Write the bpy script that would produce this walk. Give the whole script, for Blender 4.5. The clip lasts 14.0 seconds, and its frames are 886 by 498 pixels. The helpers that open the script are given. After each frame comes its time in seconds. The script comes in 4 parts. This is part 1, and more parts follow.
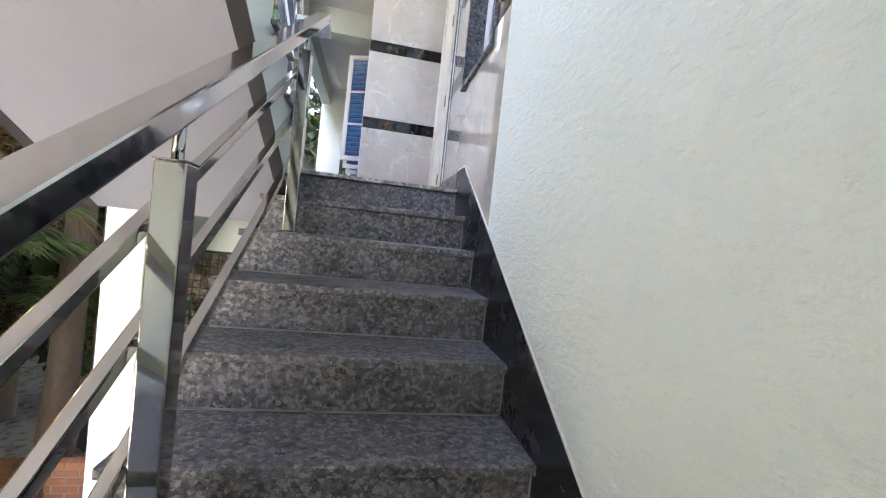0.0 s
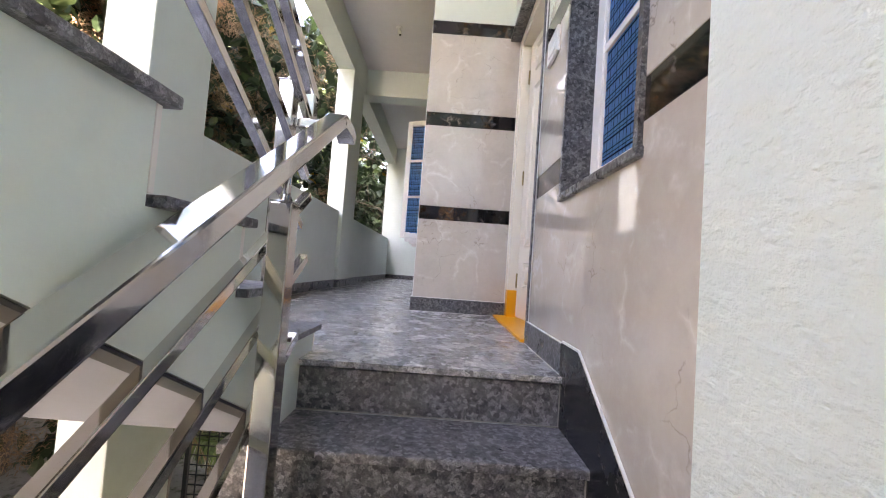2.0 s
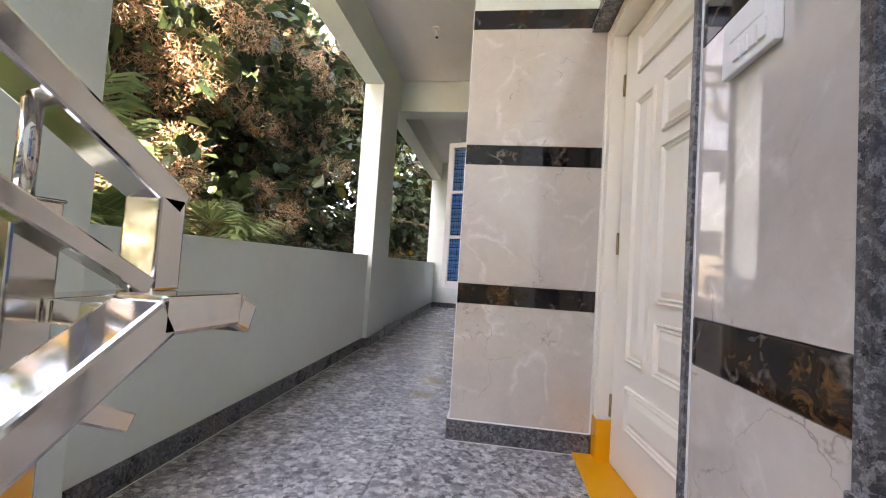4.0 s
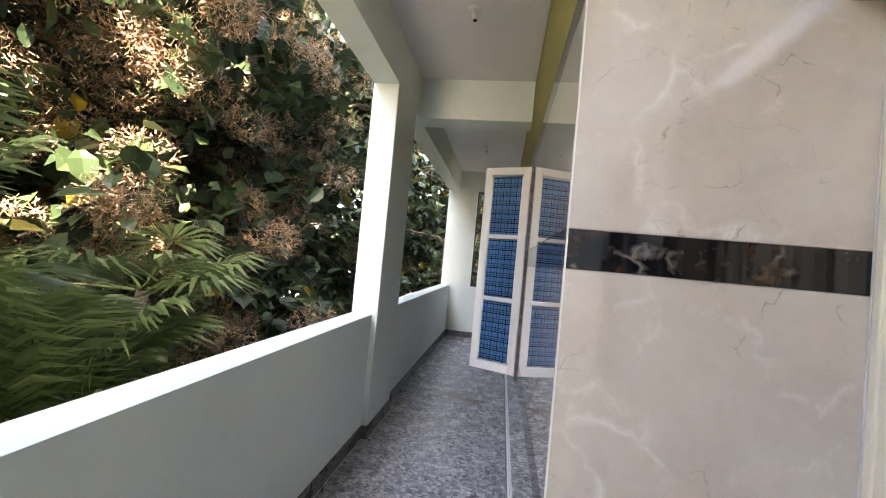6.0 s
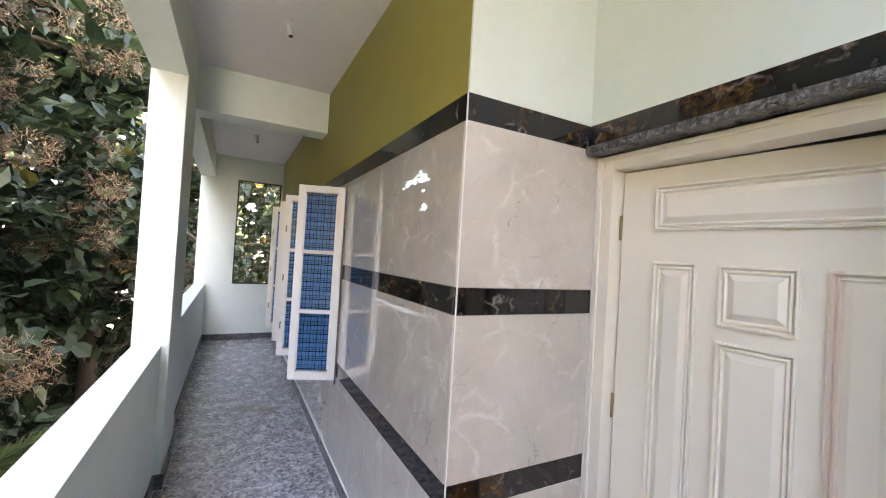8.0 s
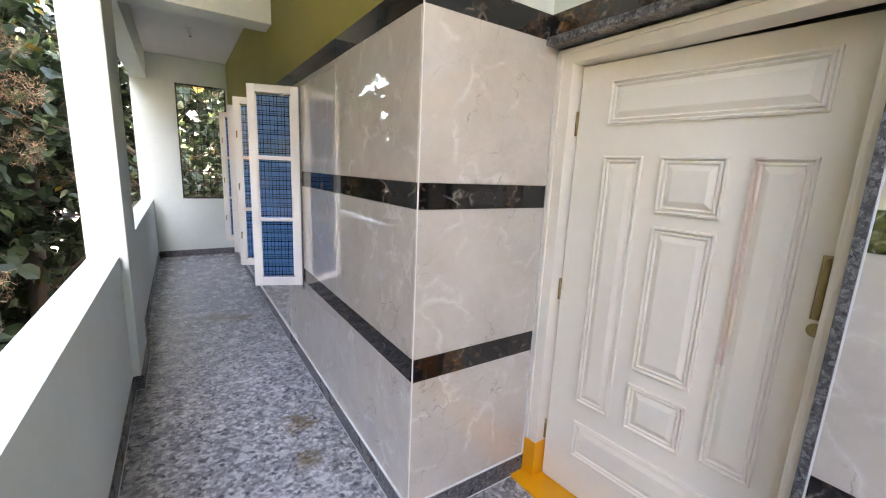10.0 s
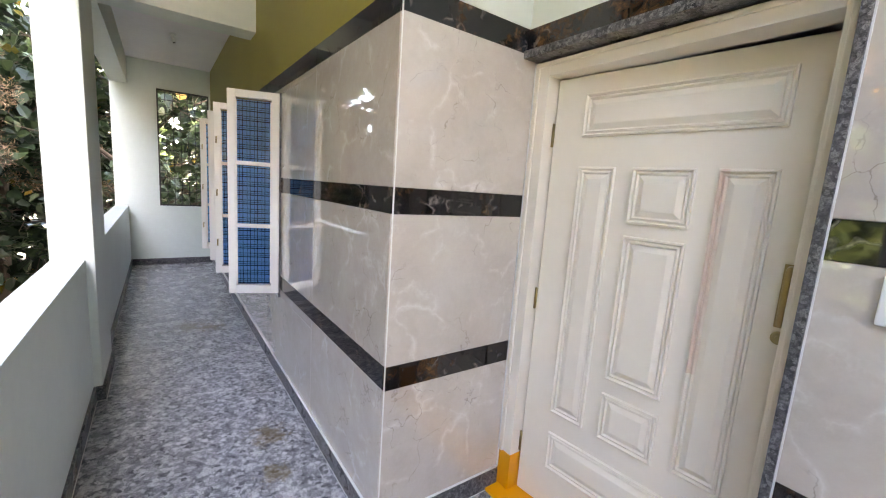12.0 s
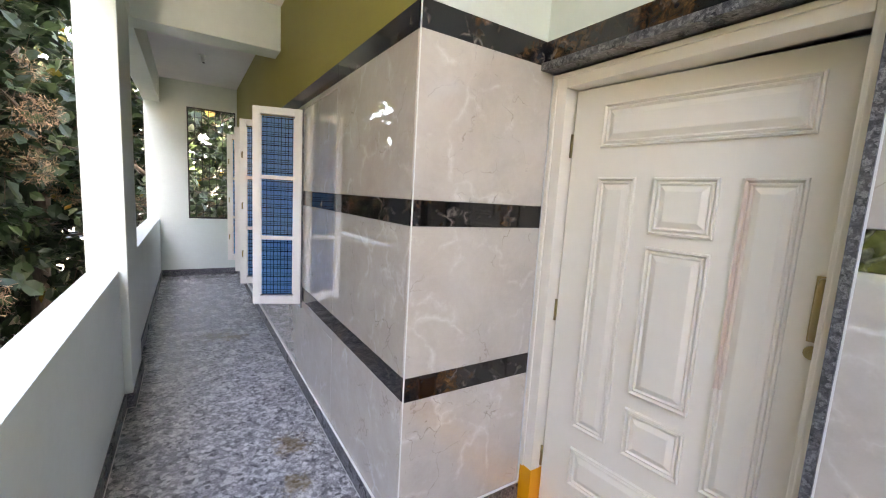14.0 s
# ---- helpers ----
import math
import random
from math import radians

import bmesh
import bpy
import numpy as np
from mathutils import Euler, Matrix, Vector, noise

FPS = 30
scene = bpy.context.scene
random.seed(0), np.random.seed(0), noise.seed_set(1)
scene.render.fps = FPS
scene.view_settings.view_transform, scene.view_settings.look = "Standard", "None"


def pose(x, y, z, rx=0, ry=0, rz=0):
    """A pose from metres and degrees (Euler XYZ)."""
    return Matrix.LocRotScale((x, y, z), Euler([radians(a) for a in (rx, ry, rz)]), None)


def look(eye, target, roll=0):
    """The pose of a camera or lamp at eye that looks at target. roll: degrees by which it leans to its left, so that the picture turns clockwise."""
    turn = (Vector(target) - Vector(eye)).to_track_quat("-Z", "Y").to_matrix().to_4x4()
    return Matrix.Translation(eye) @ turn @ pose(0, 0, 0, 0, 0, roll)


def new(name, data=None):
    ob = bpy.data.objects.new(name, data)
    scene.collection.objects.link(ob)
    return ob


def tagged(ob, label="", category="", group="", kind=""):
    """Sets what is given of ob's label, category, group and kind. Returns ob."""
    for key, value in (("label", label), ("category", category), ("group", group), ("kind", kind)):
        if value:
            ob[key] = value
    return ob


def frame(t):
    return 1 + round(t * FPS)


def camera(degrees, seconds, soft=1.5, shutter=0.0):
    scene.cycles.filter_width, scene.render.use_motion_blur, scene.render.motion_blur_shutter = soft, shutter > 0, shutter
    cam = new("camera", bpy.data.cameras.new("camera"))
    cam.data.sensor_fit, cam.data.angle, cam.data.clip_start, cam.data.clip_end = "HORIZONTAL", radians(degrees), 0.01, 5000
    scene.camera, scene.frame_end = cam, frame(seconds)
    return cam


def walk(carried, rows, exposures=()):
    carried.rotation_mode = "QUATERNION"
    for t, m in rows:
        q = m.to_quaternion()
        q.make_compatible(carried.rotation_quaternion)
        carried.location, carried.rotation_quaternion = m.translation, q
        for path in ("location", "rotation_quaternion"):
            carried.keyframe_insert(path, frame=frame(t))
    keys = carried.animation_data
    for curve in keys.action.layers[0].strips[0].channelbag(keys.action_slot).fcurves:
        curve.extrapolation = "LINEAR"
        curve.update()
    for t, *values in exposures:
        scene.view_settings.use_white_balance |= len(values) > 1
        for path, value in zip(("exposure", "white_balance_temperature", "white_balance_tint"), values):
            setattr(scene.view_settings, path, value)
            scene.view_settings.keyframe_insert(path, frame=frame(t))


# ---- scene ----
cam = camera(96.0, 14.0, soft=1.1)
PATH = [
    (0, (0.152, -3.778, -0.285), (0.527, -1.814, -0.33), 6),
    (0.5, (0.168, -3.546, -0.122), (0.278, -1.549, -0.128), 4),
    (1, (0.222, -3.325, 0.025), (0.215, -1.325, 0.064), 3.9),
    (1.5, (0.222, -3.089, 0.175), (0.197, -1.092, 0.275), 3.8),
    (2, (0.196, -2.906, 0.318), (0.197, -0.908, 0.415), 4.2),
    (2.5, (0.195, -2.688, 0.459), (0.134, -0.69, 0.529), 4.5),
    (3, (0.154, -2.467, 0.623), (0.072, -0.469, 0.685), 4.5),
    (3.5, (0.188, -2.229, 0.768), (-0.017, -0.241, 0.835), 3.9),
    (3.7, (0.191, -2.146, 0.795), (-0.053, -0.163, 0.885), 3.4),
    (5.8, (-0.12, -1.06, 1.33), (-0.462, 0.91, 1.36), 5.6),
    (6, (-0.153, -1.027, 1.365), (-0.451, 0.95, 1.415), 5.3),
    (6.5, (-0.356, -0.883, 1.403), (-0.326, 1.116, 1.452), 3.7),
    (7, (-0.609, -0.88, 1.441), (-0.145, 1.065, 1.471), 2.4),
    (7.5, (-0.679, -1.051, 1.485), (0.007, 0.827, 1.537), 2.8),
    (8, (-0.708, -1.223, 1.578), (0.223, 0.547, 1.614), 3.4),
    (8.5, (-0.751, -1.253, 1.616), (0.234, 0.488, 1.638), 3.3),
    (9, (-0.753, -1.268, 1.612), (0.236, 0.469, 1.532), 2.3),
    (9.2, (-0.752, -1.264, 1.592), (0.273, 0.442, 1.398), 1.9),
    (11.3, (-0.69, -1.316, 1.476), (0.472, 0.258, 1.062), 4.9),
    (11.5, (-0.693, -1.31, 1.478), (0.474, 0.273, 1.117), 4.8),
    (12, (-0.697, -1.302, 1.477), (0.456, 0.304, 1.177), 4),
    (12.2, (-0.694, -1.29, 1.477), (0.46, 0.31, 1.177), 3.9),
    (12.5, (-0.642, -1.122, 1.475), (0.555, 0.445, 1.147), 3.8),
    (12.8, (-0.688, -1.28, 1.477), (0.46, 0.33, 1.17), 3.6),
    (13, (-0.692, -1.307, 1.477), (0.436, 0.316, 1.174), 3.5),
    (13.5, (-0.688, -1.312, 1.483), (0.427, 0.325, 1.207), 3.4),
    (14, (-0.697, -1.309, 1.484), (0.377, 0.359, 1.228), 3.4),
]
walk(cam, [(t, look(eye, target, roll)) for t, eye, target, roll in PATH], [(0, 4.6, 7250, 20), (1.5, 4.45, 8200, 25), (2.5, 4.37, 8600, 25), (3.5, 4.3, 9000, 25), (6, 4.2, 8500, 21), (8, 4.42, 8200, 22), (9, 4.45, 8300, 22), (11.3, 4.45, 8400, 21), (14, 4.45, 8400, 21)])

# ---- world and light ----
SUN_EL, SUN_AZ = radians(45), radians(152)   # azimuth measured from +y towards +x
world = bpy.data.worlds.new("sky_world")
scene.world = world
world.use_nodes = True
wn = world.node_tree
wn.nodes.clear()
w_out = wn.nodes.new("ShaderNodeOutputWorld")
w_bg = wn.nodes.new("ShaderNodeBackground")
w_sky = wn.nodes.new("ShaderNodeTexSky")
w_sky.sky_type = "NISHITA"
w_sky.sun_disc = False
w_sky.sun_elevation = SUN_EL
w_sky.sun_rotation = SUN_AZ
w_sky.air_density = 1.0
w_sky.dust_density = 2.0
w_bg.inputs["Strength"].default_value = 0.15
wn.links.new(w_sky.outputs["Color"], w_bg.inputs["Color"])
wn.links.new(w_bg.outputs["Background"], w_out.inputs["Surface"])
sun = new("sun", bpy.data.lights.new("sun", "SUN"))
sun.data.energy = 5.0
sun.data.angle = radians(0.6)
sun.data.color = (1.0, 0.93, 0.82)
sun_from = Vector((math.sin(SUN_AZ) * math.cos(SUN_EL), math.cos(SUN_AZ) * math.cos(SUN_EL), math.sin(SUN_EL)))
sun.matrix_world = look(sun_from * 40, (0, 0, 0))
scene.view_settings.exposure = 0.0


# ---- materials ----
class Mat:
    """A small helper round one node material."""

    def __init__(self, name, rough=0.5, metal=0.0, spec=0.5):
        self.m = bpy.data.materials.new(name)
        self.m.use_nodes = True
        self.t = self.m.node_tree
        self.b = self.t.nodes["Principled BSDF"]
        self.b.inputs["Roughness"].default_value = rough
        self.b.inputs["Metallic"].default_value = metal
        self.b.inputs["Specular IOR Level"].default_value = spec
        self.co = self.n("ShaderNodeTexCoord").outputs["Object"]

    def n(self, kind, **props):
        node = self.t.nodes.new(kind)
        for key, value in props.items():
            setattr(node, key, value)
        return node

    def l(self, a, b):
        self.t.links.new(a, b)

    def world_co(self):
        self.co = self.n("ShaderNodeNewGeometry").outputs["Position"]
        return self

    def stretch(self, sx, sy, sz, rot=(0, 0, 0)):
        mp = self.n("ShaderNodeMapping")
        mp.inputs["Scale"].default_value = (sx, sy, sz)
        mp.inputs["Rotation"].default_value = [radians(a) for a in rot]
        self.l(self.co, mp.inputs["Vector"])
        return mp.outputs["Vector"]

    def noise(self, scale, detail=4, rough=0.55, dist=0.0, co=None):
        t = self.n("ShaderNodeTexNoise")
        t.inputs["Scale"].default_value = scale
        t.inputs["Detail"].default_value = detail
        t.inputs["Roughness"].default_value = rough
        t.inputs["Distortion"].default_value = dist
        self.l(co or self.co, t.inputs["Vector"])
        return t.outputs["Fac"]

    def voronoi(self, scale, feature="F1", out="Distance", co=None, rand=1.0):
        t = self.n("ShaderNodeTexVoronoi", feature=feature)
        t.inputs["Scale"].default_value = scale
        t.inputs["Randomness"].default_value = rand
        self.l(co or self.co, t.inputs["Vector"])
        return t.outputs[out]

    def ramp(self, fac, stops):
        r = self.n("ShaderNodeValToRGB")
        els = r.color_ramp.elements
        while len(els) < len(stops):
            els.new(0.5)
        for e, (p, c) in zip(els, stops):
            e.position = p
            e.color = (*c, 1) if not isinstance(c, (int, float)) else (c, c, c, 1)
        self.l(fac, r.inputs["Fac"])
        return r.outputs["Color"]

    def mix(self, fac, a, b, blend="MIX"):
        x = self.n("ShaderNodeMix", data_type="RGBA", blend_type=blend)
        for sock, v in ((x.inputs[0], fac), (x.inputs[6], a), (x.inputs[7], b)):
            if isinstance(v, (int, float)):
                sock.default_value = v
            elif isinstance(v, tuple):
                sock.default_value = (*v, 1)
            else:
                self.l(v, sock)
        return x.outputs[2]

    def math(self, op, a, b=0.0):
        x = self.n("ShaderNodeMath", operation=op)
        for sock, v in ((x.inputs[0], a), (x.inputs[1], b)):
            if isinstance(v, (int, float)):
                sock.default_value = v
            else:
                self.l(v, sock)
        return x.outputs[0]

    def color(self, v):
        if isinstance(v, tuple):
            self.b.inputs["Base Color"].default_value = (*v, 1)
        else:
            self.l(v, self.b.inputs["Base Color"])
        return self

    def rough(self, v):
        self.l(v, self.b.inputs["Roughness"])
        return self

    def bump(self, fac, strength=0.3, dist=0.002):
        x = self.n("ShaderNodeBump")
        x.inputs["Strength"].default_value = strength
        x.inputs["Distance"].default_value = dist
        self.l(fac, x.inputs["Height"])
        self.l(x.outputs["Normal"], self.b.inputs["Normal"])
        return self


def paint(name, base, rough=0.55, coarse=60, strength=0.25, dist=0.002, stain=0.06, spec=0.4):
    m = Mat(name, rough, spec=spec).world_co()
    big = m.noise(1.3, 4)
    small = m.noise(18, 5)
    lo = tuple(c * (1 - stain * 1.6) for c in base)
    c = m.mix(m.ramp(big, [(0.35, 0.0), (0.7, 1.0)]), lo, base)
    c = m.mix(m.ramp(small, [(0.3, 0.0), (0.75, 0.35)]), c, tuple(min(1, x * 1.05) for x in base))
    m.color(c)
    m.bump(m.noise(coarse, 5, 0.6), strength, dist)
    return m.m


MINT = paint("mint_wall_paint", (0.70, 0.775, 0.72), 0.5, 45, 0.35, 0.003)
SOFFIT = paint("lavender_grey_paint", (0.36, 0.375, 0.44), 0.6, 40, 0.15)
CEIL = paint("white_ceiling_paint", (0.78, 0.77, 0.78), 0.65, 40, 0.2)
OLIVE = paint("olive_wall_paint", (0.33, 0.30, 0.07), 0.5, 45, 0.35, 0.003)
DARKLINE = paint("dark_grey_line_paint", (0.05, 0.05, 0.055), 0.5, 60, 0.15)
ORANGE = paint("orange_gloss_paint", (0.85, 0.36, 0.012), 0.3, 30, 0.1)
CREAM = paint("cream_enamel_paint", (0.82, 0.765, 0.67), 0.28, 25, 0.08, 0.001, 0.03)


def stained_cream():
    """The door's cream enamel with a streak where pink primer shows through."""
    m = Mat("cream_enamel_with_primer_streak", 0.3, spec=0.4)
    sep = m.n("ShaderNodeSeparateXYZ")
    m.l(m.co, sep.inputs[0])
    wob = m.math("MULTIPLY", m.math("SUBTRACT", m.noise(14, 4), 0.5), 0.02)
    dy = m.math("ABSOLUTE", m.math("ADD", m.math("ADD", sep.outputs[1], 0.664), wob))
    fy = m.ramp(dy, [(0.0, 1.0), (0.010, 0.8), (0.017, 0.0)])
    fz = m.math("MULTIPLY", m.math("GREATER_THAN", sep.outputs[2], 0.88), m.math("LESS_THAN", sep.outputs[2], 1.60))
    m.color(m.mix(m.math("MULTIPLY", m.math("MULTIPLY", fy, fz), 0.55), (0.81, 0.755, 0.66), (0.66, 0.45, 0.36)))
    m.bump(m.noise(25, 4), 0.08, 0.001)
    return m.m


CREAM_STREAK = stained_cream()
WHITEW = paint("white_enamel_paint", (0.82, 0.80, 0.76), 0.3, 30, 0.08, 0.001, 0.03)
PLASTIC = paint("white_plastic", (0.8, 0.8, 0.79), 0.3, 30, 0.02, 0.0005, 0.01)
BLACKM = paint("black_painted_iron", (0.012, 0.012, 0.013), 0.45, 80, 0.1)


def stucco():
    m = Mat("mint_stucco_paint", 0.55, spec=0.35).world_co()
    m.color(m.mix(m.noise(2.0, 5), (0.70, 0.78, 0.755), (0.77, 0.845, 0.82)))
    v = m.stretch(1.0, 0.55, 1.0)
    ridge = m.ramp(m.noise(44, 4, 0.55, 0.25, v), [(0.45, 0.0), (0.60, 1.0)])
    relief = m.math("ADD", m.math("ADD", m.math("MULTIPLY", ridge, 0.32), m.noise(78, 6, 0.65, 0.2, v)), m.math("MULTIPLY", m.noise(150, 3), 0.45))
    m.bump(relief, 0.75, 0.009)
    return m.m


STUCCO = stucco()


def cell_edges(m, scale, warp, co):
    """Distance to the nearest cell border, with borders warped to look like natural veins."""
    nz = m.n("ShaderNodeTexNoise")
    nz.inputs["Scale"].default_value = scale * 1.3
    nz.inputs["Detail"].default_value = 5
    m.l(co, nz.inputs["Vector"])
    sub = m.n("ShaderNodeVectorMath", operation="SUBTRACT")
    m.l(nz.outputs["Color"], sub.inputs[0])
    sub.inputs[1].default_value = (0.5, 0.5, 0.5)
    sc = m.n("ShaderNodeVectorMath", operation="SCALE")
    sc.inputs["Scale"].default_value = warp
    m.l(sub.outputs[0], sc.inputs[0])
    add = m.n("ShaderNodeVectorMath", operation="ADD")
    m.l(co, add.inputs[0])
    m.l(sc.outputs[0], add.inputs[1])
    return m.voronoi(scale, "DISTANCE_TO_EDGE", "Distance", add.outputs[0]), add.outputs[0]


def marble_cream():
    m = Mat("cream_marble_tile", 0.03, spec=0.5)
    m.b.inputs["IOR"].default_value = 1.6
    m.b.inputs["Coat Weight"].default_value = 1.0
    m.b.inputs["Coat IOR"].default_value = 1.7
    m.b.inputs["Coat Roughness"].default_value = 0.015
    m.world_co()
    rnd = m.n("ShaderNodeObjectInfo").outputs["Random"]
    off = m.n("ShaderNodeVectorMath", operation="ADD")
    sc = m.n("ShaderNodeVectorMath", operation="SCALE")
    comb = m.n("ShaderNodeCombineXYZ")
    for i in range(3):
        m.l(rnd, comb.inputs[i])
    sc.inputs["Scale"].default_value = 37.0
    m.l(comb.outputs[0], sc.inputs[0])
    m.l(m.co, off.inputs[0])
    m.l(sc.outputs[0], off.inputs[1])
    m.co = off.outputs[0]
    cloud = m.noise(3.2, 7, 0.68, 0.25)
    c = m.ramp(cloud, [(0.25, (0.47, 0.415, 0.365)), (0.5, (0.55, 0.495, 0.44)), (0.75, (0.62, 0.57, 0.515))])
    c = m.mix(m.ramp(m.noise(22, 5, 0.7), [(0.5, 0.0), (0.8, 0.35)]), c, (0.63, 0.60, 0.56))
    e1, _ = cell_edges(m, 3.4, 0.34, m.co)
    broken = m.ramp(m.noise(4.6, 5, 0.7), [(0.47, 0.0), (0.61, 1.0)])
    c = m.mix(m.math("MULTIPLY", m.ramp(e1, [(0.0, 0.6), (0.02, 0.32), (0.07, 0.0)]), broken), c, (0.77, 0.75, 0.72))
    e2, _ = cell_edges(m, 5.2, 0.22, m.co)
    patch = m.ramp(m.noise(2.4, 4, 0.6), [(0.47, 0.0), (0.57, 1.0)])
    c = m.mix(m.math("MULTIPLY", m.math("MULTIPLY", m.ramp(e2, [(0.0, 0.75), (0.006, 0.4), (0.016, 0.0)]), patch), m.ramp(m.noise(7, 4, 0.7), [(0.45, 0.0), (0.54, 1.0)])), c, (0.22, 0.18, 0.15))
    m.color(c)
    return m.m


def marble_dark():
    m = Mat("dark_gold_veined_marble", 0.05, spec=0.6).world_co()
    patch = m.ramp(m.noise(2.9, 3, 0.6), [(0.50, 0.0), (0.60, 1.0)])
    grain = m.noise(26, 6, 0.75, 0.8)
    gold = m.ramp(grain, [(0.40, (0.012, 0.008, 0.006)), (0.52, (0.06, 0.032, 0.016)), (0.62, (0.17, 0.085, 0.03)), (0.72, (0.32, 0.19, 0.08))])
    black = m.ramp(m.noise(14, 5, 0.7), [(0.4, (0.005, 0.005, 0.007)), (0.75, (0.016, 0.013, 0.013))])
    c = m.mix(m.math("MULTIPLY", patch, 0.85), black, gold)
    e, _ = cell_edges(m, 7.5, 0.16, m.co)
    br = m.ramp(m.noise(9, 4, 0.7), [(0.50, 0.0), (0.62, 1.0)])
    c = m.mix(m.math("MULTIPLY", m.ramp(e, [(0.0, 0.6), (0.03, 0.25), (0.07, 0.0)]), br), c, (0.30, 0.27, 0.24))
    m.color(c)
    return m.m


def granite(name, dark, mid, light, scale=1.0, rough=0.22, light_amount=0.5, stains=False, dust=0.0, flakes=0.0):
    m = Mat(name, rough, spec=0.5).world_co()
    _, warped = cell_edges(m, 34 * scale, 0.030 / scale, m.co)
    cells = m.n("ShaderNodeSeparateColor")
    m.l(m.voronoi(46 * scale, "F1", "Color", warped), cells.inputs[0])
    c = m.ramp(cells.outputs[0], [(0.0, dark), (0.30, mid), (0.62, mid), (0.98 - 0.25 * light_amount, light), (1.0, light)])
    fine = m.noise(190 * scale, 4, 0.7)
    c = m.mix(m.ramp(fine, [(0.40, 0.75), (0.56, 0.0)]), c, tuple(x * 0.5 for x in dark))
    big = m.noise(27 * scale, 5, 0.7)
    c = m.mix(m.ramp(big, [(0.52, 0.0), (0.66, 0.55)]), c, light)
    c = m.mix(m.ramp(big, [(0.32, 0.5), (0.44, 0.0)]), c, dark)
    if flakes:
        tones = m.n("ShaderNodeSeparateColor")
        m.l(m.voronoi(24 * scale, "F1", "Color", warped), tones.inputs[0])
        near = m.ramp(m.voronoi(24 * scale, "F1", "Distance", warped), [(0.24, 1.0), (0.42, 0.0)])
        c = m.mix(m.math("MULTIPLY", near, m.ramp(tones.outputs[1], [(0.45, 0.0), (0.9, flakes)])), c, light)
    if stains:
        for cx, cy, r, tint in ((-0.33, 2.95, 0.24, (0.13, 0.085, 0.04)), (-0.50, 3.05, 0.34, (0.22, 0.19, 0.16)), (-0.22, 0.95, 0.20, (0.16, 0.11, 0.045)), (-0.26, 0.62, 0.16, (0.15, 0.105, 0.04))):
            d = m.n("ShaderNodeVectorMath", operation="DISTANCE")
            m.l(m.co, d.inputs[0])
            d.inputs[1].default_value = (cx, cy, 0)
            edge = m.math("ADD", m.math("DIVIDE", d.outputs["Value"], r), m.math("MULTIPLY", m.math("SUBTRACT", m.noise(16, 5, 0.75), 0.5), 2.6))
            c = m.mix(m.ramp(edge, [(0.15, 0.7), (0.6, 0.0)]), c, tint)
    if dust:
        streak = m.noise(5, 6, 0.7, 0.4, m.stretch(1.0, 2.2, 2.2))
        c = m.mix(m.math("MULTIPLY", m.ramp(streak, [(0.45, 0.0), (0.72, 1.0)]), dust), c, (0.34, 0.33, 0.34))
    m.color(c)
    m.rough(m.ramp(m.noise(7, 6, 0.7), [(0.3, rough * 0.75), (0.75, min(1.0, rough * 1.9))]))
    m.bump(fine, 0.06, 0.001)
    return m.m


TILE = marble_cream()
BAND = marble_dark()
FLOOR_GRANITE = granite("polished_grey_granite", (0.095, 0.095, 0.105), (0.32, 0.32, 0.335), (0.60, 0.60, 0.61), 1.05, 0.2, 0.7, stains=True, flakes=0.85)
STEP_GRANITE = granite("dark_leather_granite", (0.034, 0.033, 0.040), (0.128, 0.126, 0.142), (0.32, 0.315, 0.34), 1.9, 0.33, 0.55, dust=0.34)
SKIRT_GRANITE = granite("grey_granite_skirting", (0.035, 0.035, 0.04), (0.10, 0.10, 0.108), (0.25, 0.25, 0.26), 2.4, 0.25, 0.6)
DARK_GRANITE = granite("black_granite", (0.006, 0.006, 0.009), (0.014, 0.014, 0.018), (0.03, 0.03, 0.034), 1.2, 0.2, 0.3)
GROUT = paint("white_grout", (0.74, 0.74, 0.72), 0.7, 80, 0.1)
MORTAR = paint("grey_mortar", (0.34, 0.33, 0.31), 0.8, 80, 0.2)


def steel():
    m = Mat("polished_stainless_steel", 0.09, 1.0)
    m.color(m.mix(m.noise(6, 3), (0.60, 0.585, 0.56), (0.68, 0.66, 0.635)))
    m.rough(m.ramp(m.noise(40, 5, 0.7), [(0.35, 0.05), (0.75, 0.17)]))
    return m.m


STEEL = steel()


def brass():
    m = Mat("antique_brass", 0.3, 1.0)
    m.color(m.mix(m.noise(30, 4), (0.30, 0.23, 0.11), (0.42, 0.33, 0.17)))
    return m.m


BRASS = brass()


